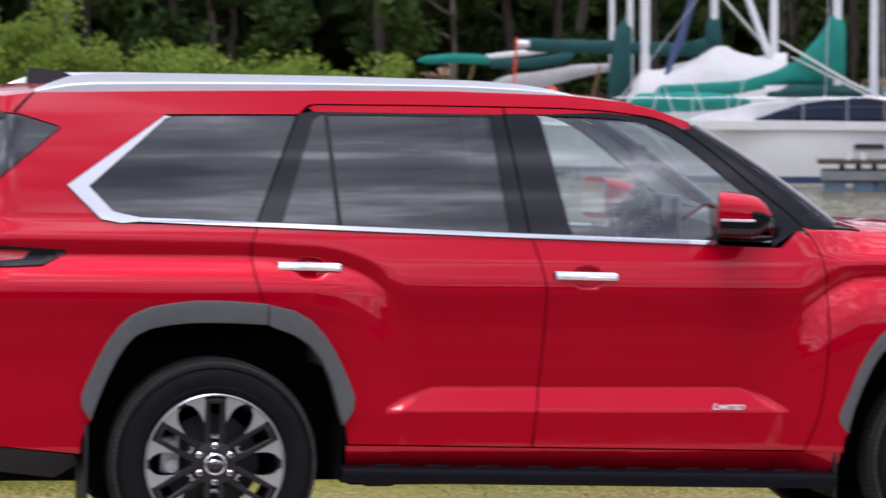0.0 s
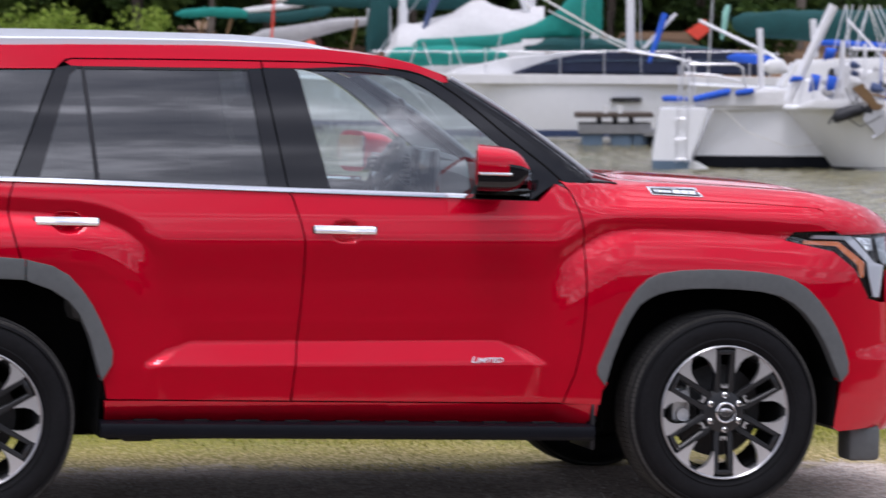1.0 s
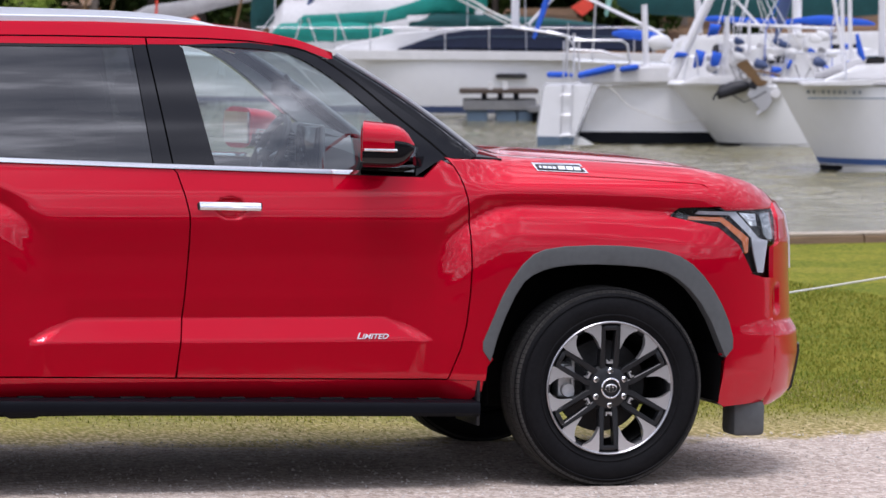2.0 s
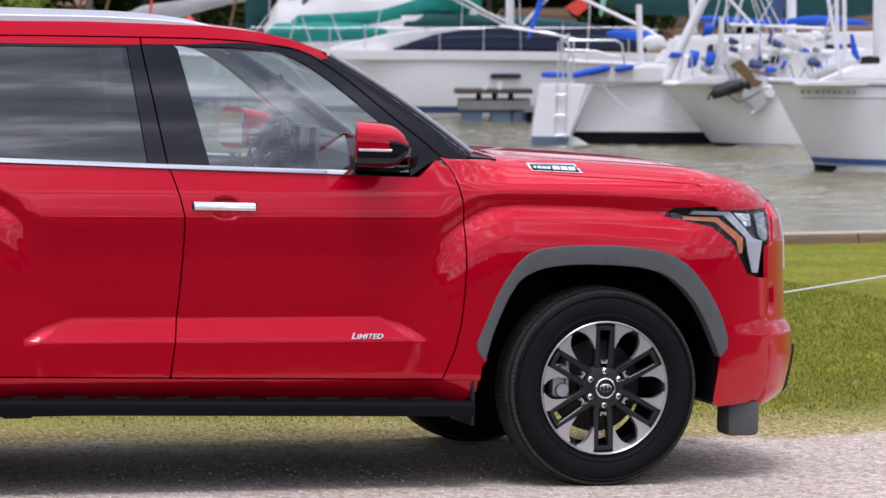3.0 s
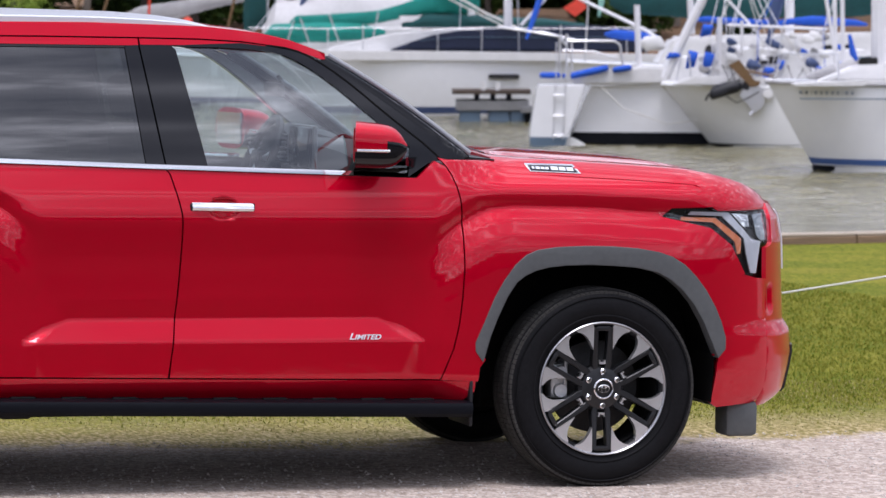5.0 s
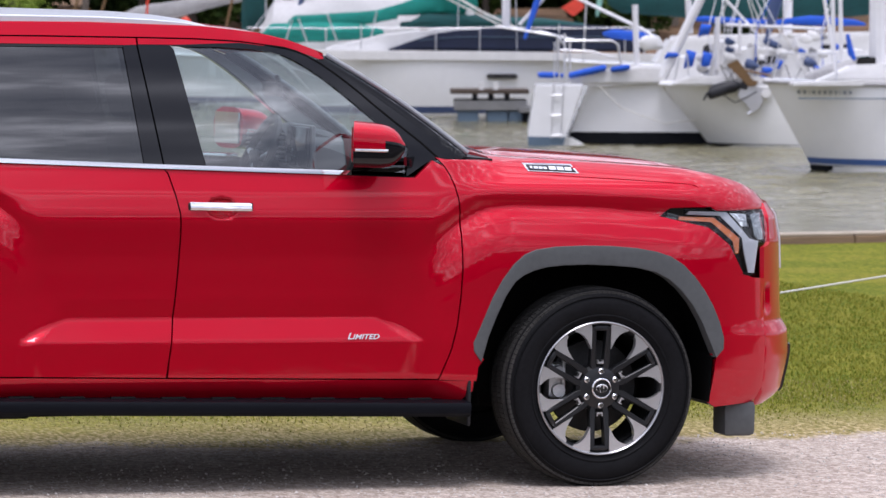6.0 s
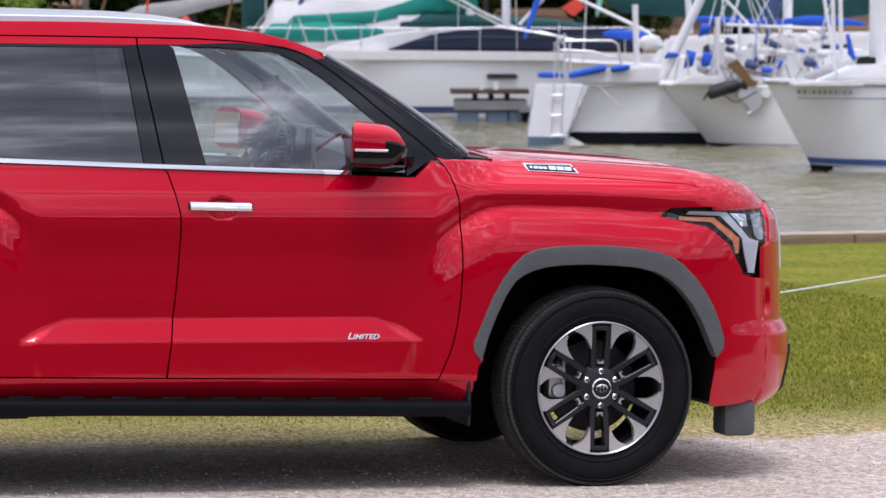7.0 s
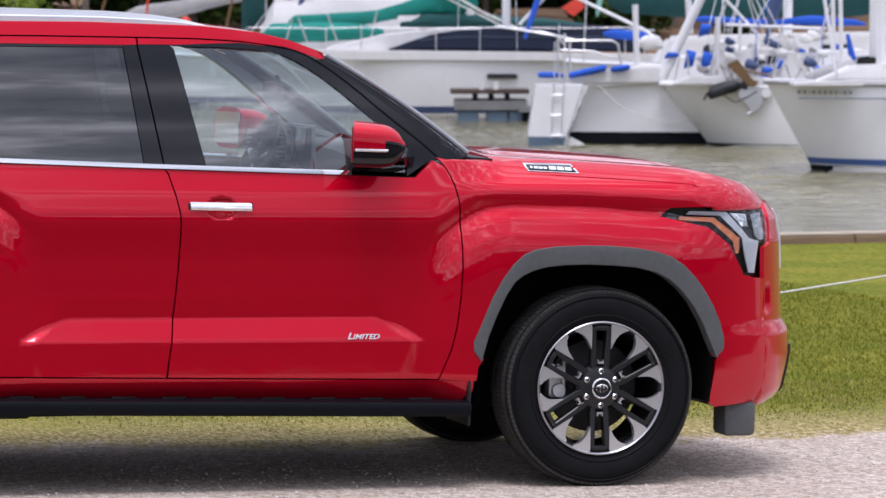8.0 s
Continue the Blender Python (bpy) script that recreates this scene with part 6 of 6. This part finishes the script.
cover(e, "sail_cover", [(-3.5, 2.66, 0.10), (-3.2, 2.64, 0.26), (-2.0, 2.62, 0.33), (0.0, 2.62, 0.33), (1.6, 2.70, 0.36), (2.2, 2.85, 0.5)], TEAL_DARK, 30, 0.7, "dark green sail cover")
spar(e, "mast", (2.3, 0, 1.5), (2.3, 0, 13), 0.11)
cover(e, "boom_cover", [(-3.6, 1.95, 0.03), (-3.4, 1.95, 0.10), (-2.8, 1.9, 0.1), (-2.5, 1.9, 0.03)], BLUE, 10, 1.0)
block(e, "striped_flag", [(-4.50, 2.50), (-4.1, 2.75), (-4.02, 2.5), (-4.25, 2.32)], -1.2, -1.17, ORANGE, bevel=0.0)
tube(e, "flag_pole", [(-4.05, -1.2, 1.4), (-3.95, -1.2, 3.2)], 0.02)
cover(e, "windsock", [(-3.75, 2.35, 0.02), (-3.70, 2.6, 0.3), (-3.62, 2.8, 0.25), (-3.55, 3.0, 0.05)], CLOTH_GREEN, 10, 0.4)

# dock
k = thing("dock", "grey floating dock with dark floats", "dock", berth(24.5, 67.91))
block(k, "deck_edge", [(-0.78, 0.60), (0.95, 0.60), (0.95, 0.69), (-0.78, 0.69)], -0.9, 0.9, DARK_TIMBER, bevel=0.01)
block(k, "lower_deck", [(0.72, 0.20), (1.50, 0.20), (1.50, 0.32), (0.72, 0.32)], -1.2, 0.6, CONCRETE, bevel=0.01)
block(k, "float", [(0.80, -0.12), (1.45, -0.12), (1.45, 0.19), (0.80, 0.19)], -1.1, 0.5, ANTIFOUL, bevel=0.03)
block(k, "beam", [(-0.70, 0.24), (0.9, 0.24), (0.9, 0.46), (-0.70, 0.46)], -0.85, 0.85, CONCRETE, bevel=0.01)
for x in (-0.3, 0.05, 0.4):
    block(k, "bracket", [(x, 0.46), (x + 0.12, 0.46), (x + 0.12, 0.60), (x, 0.60)], -0.86, -0.7, ANTIFOUL, bevel=0)
for x in (-0.62, 0.02, 0.5):
    block(k, "float", [(x, -0.1), (x + 0.46, -0.1), (x + 0.46, 0.23), (x, 0.23)], -0.8, 0.8, BOOT_SLATE, bevel=0.03)
for x in (-0.1, 0.22):
    tube(k, "cleat", [(x, -0.8, 0.69), (x, -0.8, 0.86)], 0.05, DECK)


# ---- woods beyond the water, and unseen scrub added behind the viewer ----
def leaf_material(name, dark, light, thin=0.35):
    m = bpy.data.materials.new(name)
    m.use_nodes = True
    n, l = m.node_tree.nodes, m.node_tree.links
    p = n["Principled BSDF"]
    p.inputs["Roughness"].default_value, p.inputs["Specular IOR Level"].default_value = 0.8, 0.15
    geo, r = n.new("ShaderNodeNewGeometry"), n.new("ShaderNodeValToRGB")
    r.color_ramp.elements[0].color, r.color_ramp.elements[1].color = (*dark, 1), (*light, 1)
    l.new(geo.outputs["Random Per Island"], r.inputs["Fac"]), l.new(r.outputs["Color"], p.inputs["Base Color"])
    if thin:
        t, x = n.new("ShaderNodeBsdfTranslucent"), n.new("ShaderNodeMixShader")
        x.inputs["Fac"].default_value = thin
        l.new(r.outputs["Color"], t.inputs["Color"]), l.new(p.outputs["BSDF"], x.inputs[1]), l.new(t.outputs["BSDF"], x.inputs[2])
        l.new(x.outputs["Shader"], n["Material Output"].inputs["Surface"])
    return m


LEAF_DARK = leaf_material("woodland_leaves", (0.008, 0.020, 0.005), (0.05, 0.085, 0.02))
LEAF_LIGHT = leaf_material("willow_leaves", (0.12, 0.19, 0.02), (0.30, 0.38, 0.07))
LEAF_MID = leaf_material("shrub_leaves", (0.02, 0.045, 0.010), (0.08, 0.13, 0.028))
BARK = material("grey_brown_bark", (0.06, 0.048, 0.038), rough=0.9, vary=0.4, scale=3, bump=0.5, bump_scale=12, stretch=(3, 3, 0.6))
BARK_PALE = material("pale_bark", (0.17, 0.145, 0.12), rough=0.9, vary=0.35, scale=3, stretch=(3, 3, 0.6))
rng = np.random.default_rng(7)


def leaves(name, centres, radii, count, size, mat, parent=None, flat=0.75):
    """Small folded leaves scattered in clumps."""
    pick = rng.integers(0, len(centres), count)
    d = rng.normal(size=(count, 3))
    d /= np.linalg.norm(d, axis=1)[:, None]
    pos = np.array(centres)[pick] + d * (np.array(radii)[pick] * rng.random(count) ** 0.4)[:, None] * np.array([1, 1, flat])
    u = rng.normal(size=(count, 3))
    u /= np.linalg.norm(u, axis=1)[:, None]
    v = np.cross(u, rng.normal(size=(count, 3)))
    v /= np.linalg.norm(v, axis=1)[:, None]
    s = size * (0.6 + 0.8 * rng.random(count))[:, None]
    quad = np.stack([pos - u * s, pos + v * s * 0.5, pos + u * s, pos - v * s * 0.5], 1).reshape(-1, 3)
    me = bpy.data.meshes.new(name)
    me.from_pydata(quad.tolist(), [], [(4 * i, 4 * i + 1, 4 * i + 2, 4 * i + 3) for i in range(count)])
    me.materials.append(mat)
    ob = new(name, me)
    ob.parent = parent
    return ob


def tree(x, y, tall, lean, mat, bark, label, r=0.16, low=0.35, count=2200):
    z = ground_z(x, y) - 0.1
    t = thing("tree", label, "tree", pose(x, y, z), "woodland trees")
    bm = bmesh.new()
    top = Vector((lean * tall, 0.1 * tall * (rng.random() - 0.5), tall))
    line = [top * k + Vector((0.25 * noise.noise((x, k * 3, 1)), 0.25 * noise.noise((x, k * 3, 5)), 0)) * (k > 0) for k in (0, 0.15, 0.3, 0.5, 0.7, 0.85, 1.0)]
    pipe(bm, line, [r * 1.25, r, r * 0.9, r * 0.7, r * 0.5, r * 0.3, r * 0.1], 8)
    centres, radii = [], []
    for j in range(11):
        k = low + (0.95 - low) * j / 10
        a = rng.random() * math.tau
        reach = tall * (0.10 + 0.22 * rng.random()) * (1.15 - k * 0.6)
        base = top * k
        tip = base + Vector((math.cos(a) * reach, math.sin(a) * reach, reach * (0.25 + 0.5 * rng.random())))
        pipe(bm, [base, (base + tip) / 2 + Vector((0, 0, 0.08 * reach)), tip], [r * 0.4 * (1.1 - k), r * 0.25 * (1.1 - k), 0.012], 5)
        for q in (0.55, 0.85, 1.05):
            centres.append(tuple(base + (tip - base) * q + Vector(rng.normal(size=3)) * 0.25))
            radii.append(tall * (0.045 + 0.06 * rng.random()))
    part("trunk", bm, bark, t)
    leaves("crown", centres, radii, count, 0.20, mat, t)
    return t


for i in range(30):
    x = 2 + 52 * (i + 0.7 * rng.random()) / 30
    y = 104 + 22 * rng.random()
    tree(x, y, 9 + 5 * rng.random(), 0.16 * (rng.random() - 0.35), LEAF_DARK if rng.random() < 0.7 else LEAF_MID, BARK_PALE if i % 3 == 0 else BARK, "tall woodland tree with dark foliage and bare lower trunk", 0.10 + 0.09 * rng.random(), 0.22, 2000)


def shrub(x, y, wide, tall, mat, label, count=5200, size=0.07):
    z = ground_z(x, y)
    t = thing("shrub", label, "shrub", pose(x, y, max(z, WATER) - 0.05), "waterside shrubs")
    bm = bmesh.new()
    centres, radii = [], []
    for j in range(9):
        a, k = rng.random() * math.tau, rng.random()
        tip = Vector((math.cos(a) * wide * 0.5 * k, math.sin(a) * wide * 0.4 * k, tall * (0.55 + 0.45 * rng.random()) * (1 - 0.35 * k)))
        pipe(bm, [(0.05 * math.cos(a), 0.05 * math.sin(a), 0), tip * 0.5 + Vector((0, 0, 0.1 * tall)), tip], [0.03, 0.02, 0.006], 5)
        for q in (0.35, 0.65, 0.92):
            centres.append(tuple(tip * q))
            radii.append(wide * (0.12 + 0.10 * rng.random()))
    part("stem", bm, BARK, t)
    leaves("foliage", centres, radii, count, size, mat, t, 0.85)
    return t


for i in range(16):        # light green waterside bushes
    x = 7.3 + 0.70 * i
    shrub(x + 0.3 * rng.random(), 84 + 3 * rng.random(), 3.3, 3.6 + 0.5 * rng.random() + (1.5 if i < 3 else 0) - 0.045 * i, LEAF_LIGHT, "bushy light green willow at the water's edge")
for i in range(22):        # dark undergrowth
    shrub(1 + 52 * (i + rng.random()) / 22, 101 + 14 * rng.random(), 3.4, 2.0 + 1.6 * rng.random(), LEAF_MID if i % 2 else LEAF_DARK, "dark green woodland undergrowth bush", 1500, 0.15)
centres = [(x, 132 + 6 * rng.random(), 1 + 10 * rng.random()) for x in np.linspace(-25, 85, 240)]
woods = leaves("far_woods", centres, [3.2] * len(centres), 110000, 0.6, LEAF_DARK)
tagged(woods, "deep dark woodland behind the trees", "woods", kind="stuff")
# added out of view, to darken what the car's sides reflect
centres = [(x, -62 - 7 * rng.random(), 0.3 + 4.2 * rng.random() ** 1.15) for x in np.linspace(-140, 140, 520)]
woods = leaves("unseen_reflected_scrub", centres, [2.2] * len(centres), 120000, 0.36, LEAF_MID)
tagged(woods, "unseen low green scrub added behind the viewer for reflections", "woods", kind="stuff")

# mooring rope over the grass
rope = thing("mooring_rope", "thin pale mooring rope stretched over the grass", "rope")
bm = bmesh.new()
pipe(bm, [(6.2, 8.0, -0.12), (6.7, 8.0, 0.02), (7.16, 8.0, 0.08), (7.87, 8.0, 0.17), (9.2, 8.0, 0.40)], 0.007, 6)
part("line", bm, ROPE, rope)
for x, top in ((6.2, 0.0), (9.2, 0.55)):
    bm = bmesh.new()
    rod(bm, (x, 8.0, -0.4), (x, 8.0, top), 0.04)
    part("stake", bm, TIMBER, rope)


# ---- grass blades and loose stones ----
def scatter_blades(name, count, region, tall, label, mat, start, thin=1.0):
    x0, x1, y0, y1 = region
    pos = np.stack([rng.uniform(x0, x1, count), y0 + (y1 - y0) * rng.random(count) ** 1.6], 1)
    keep = pos[:, 1] > start + 0.35 * np.sin(pos[:, 0] * 1.7) * np.sin(pos[:, 0] * 0.63 + 1) + 0.2 * rng.normal(size=count)
    pos = pos[keep]
    n = len(pos)
    z = np.array([ground_z(x, y) for x, y in pos]) - 0.004
    a = rng.random(n) * math.tau
    hgt = tall * (0.5 + rng.random(n)) * np.where(pos[:, 1] < 3.2, 0.75, 1.0)
    w = 0.0016 + 0.0034 * rng.random(n)
    w *= 1 + (pos[:, 1] / 8) * thin
    lean = hgt * (0.1 + 0.7 * rng.random(n))
    base = np.stack([pos[:, 0], pos[:, 1], z], 1)
    side = np.stack([np.cos(a) * w, np.sin(a) * w, np.zeros(n)], 1)
    tip = base + np.stack([-np.sin(a) * lean, np.cos(a) * lean, hgt * 0.8], 1)
    tri = np.stack([base - side, base + side, tip], 1).reshape(-1, 3)
    me = bpy.data.meshes.new(name)
    me.from_pydata(tri.tolist(), [], [(3 * i, 3 * i + 1, 3 * i + 2) for i in range(n)])
    me.materials.append(mat)
    return tagged(new(name, me), label, "grass", kind="stuff")


BLADE = leaf_material("grass_blades", (0.10, 0.135, 0.010), (0.31, 0.285, 0.05), 0.4)
scatter_blades("grass", 300000, (-3.5, 9.5, 1.8, 17.5), 0.026, "short mown yellow-green grass", BLADE, 3.0)
DRY = leaf_material("dry_grass_blades", (0.20, 0.17, 0.06), (0.46, 0.39, 0.20), 0.4)
scatter_blades("verge_grass", 60000, (-3.5, 9.5, 2.0, 4.6), 0.016, "thin dry grass along the edge of the gravel", DRY, 2.5)
stone_mat = leaf_material("pale_stones", (0.34, 0.305, 0.275), (0.68, 0.64, 0.60), 0.0)
count = 18000
pos = np.stack([rng.uniform(-4, 8.5, count), rng.uniform(-1.0, 1.9, count)], 1)
size = 0.0022 + 0.0065 * rng.random(count) ** 4
verts, faces = [], []
for i, ((x, y), s) in enumerate(zip(pos, size)):
    z = ground_z(x, y) + s * 0.2
    t = rng.random() * math.tau
    c, d = math.cos(t) * s, math.sin(t) * s
    verts += [(x + c, y + d, z), (x - d * 0.8, y + c * 0.8, z), (x - c * 1.1, y - d * 1.1, z), (x + d * 0.9, y - c * 0.9, z), (x, y, z + s * 0.7), (x, y, z - s * 0.5)]
    k = 6 * i
    faces += [(k, k + 1, k + 4), (k + 1, k + 2, k + 4), (k + 2, k + 3, k + 4), (k + 3, k, k + 4), (k + 1, k, k + 5), (k + 2, k + 1, k + 5), (k + 3, k + 2, k + 5), (k, k + 3, k + 5)]
me = bpy.data.meshes.new("loose_stones")
me.from_pydata(verts, [], faces)
me.materials.append(stone_mat)
tagged(new("loose_stones", me), "small loose pale gravel stones", "gravel", kind="stuff")


def motions():
    """Nothing but the camera moves."""


motions()
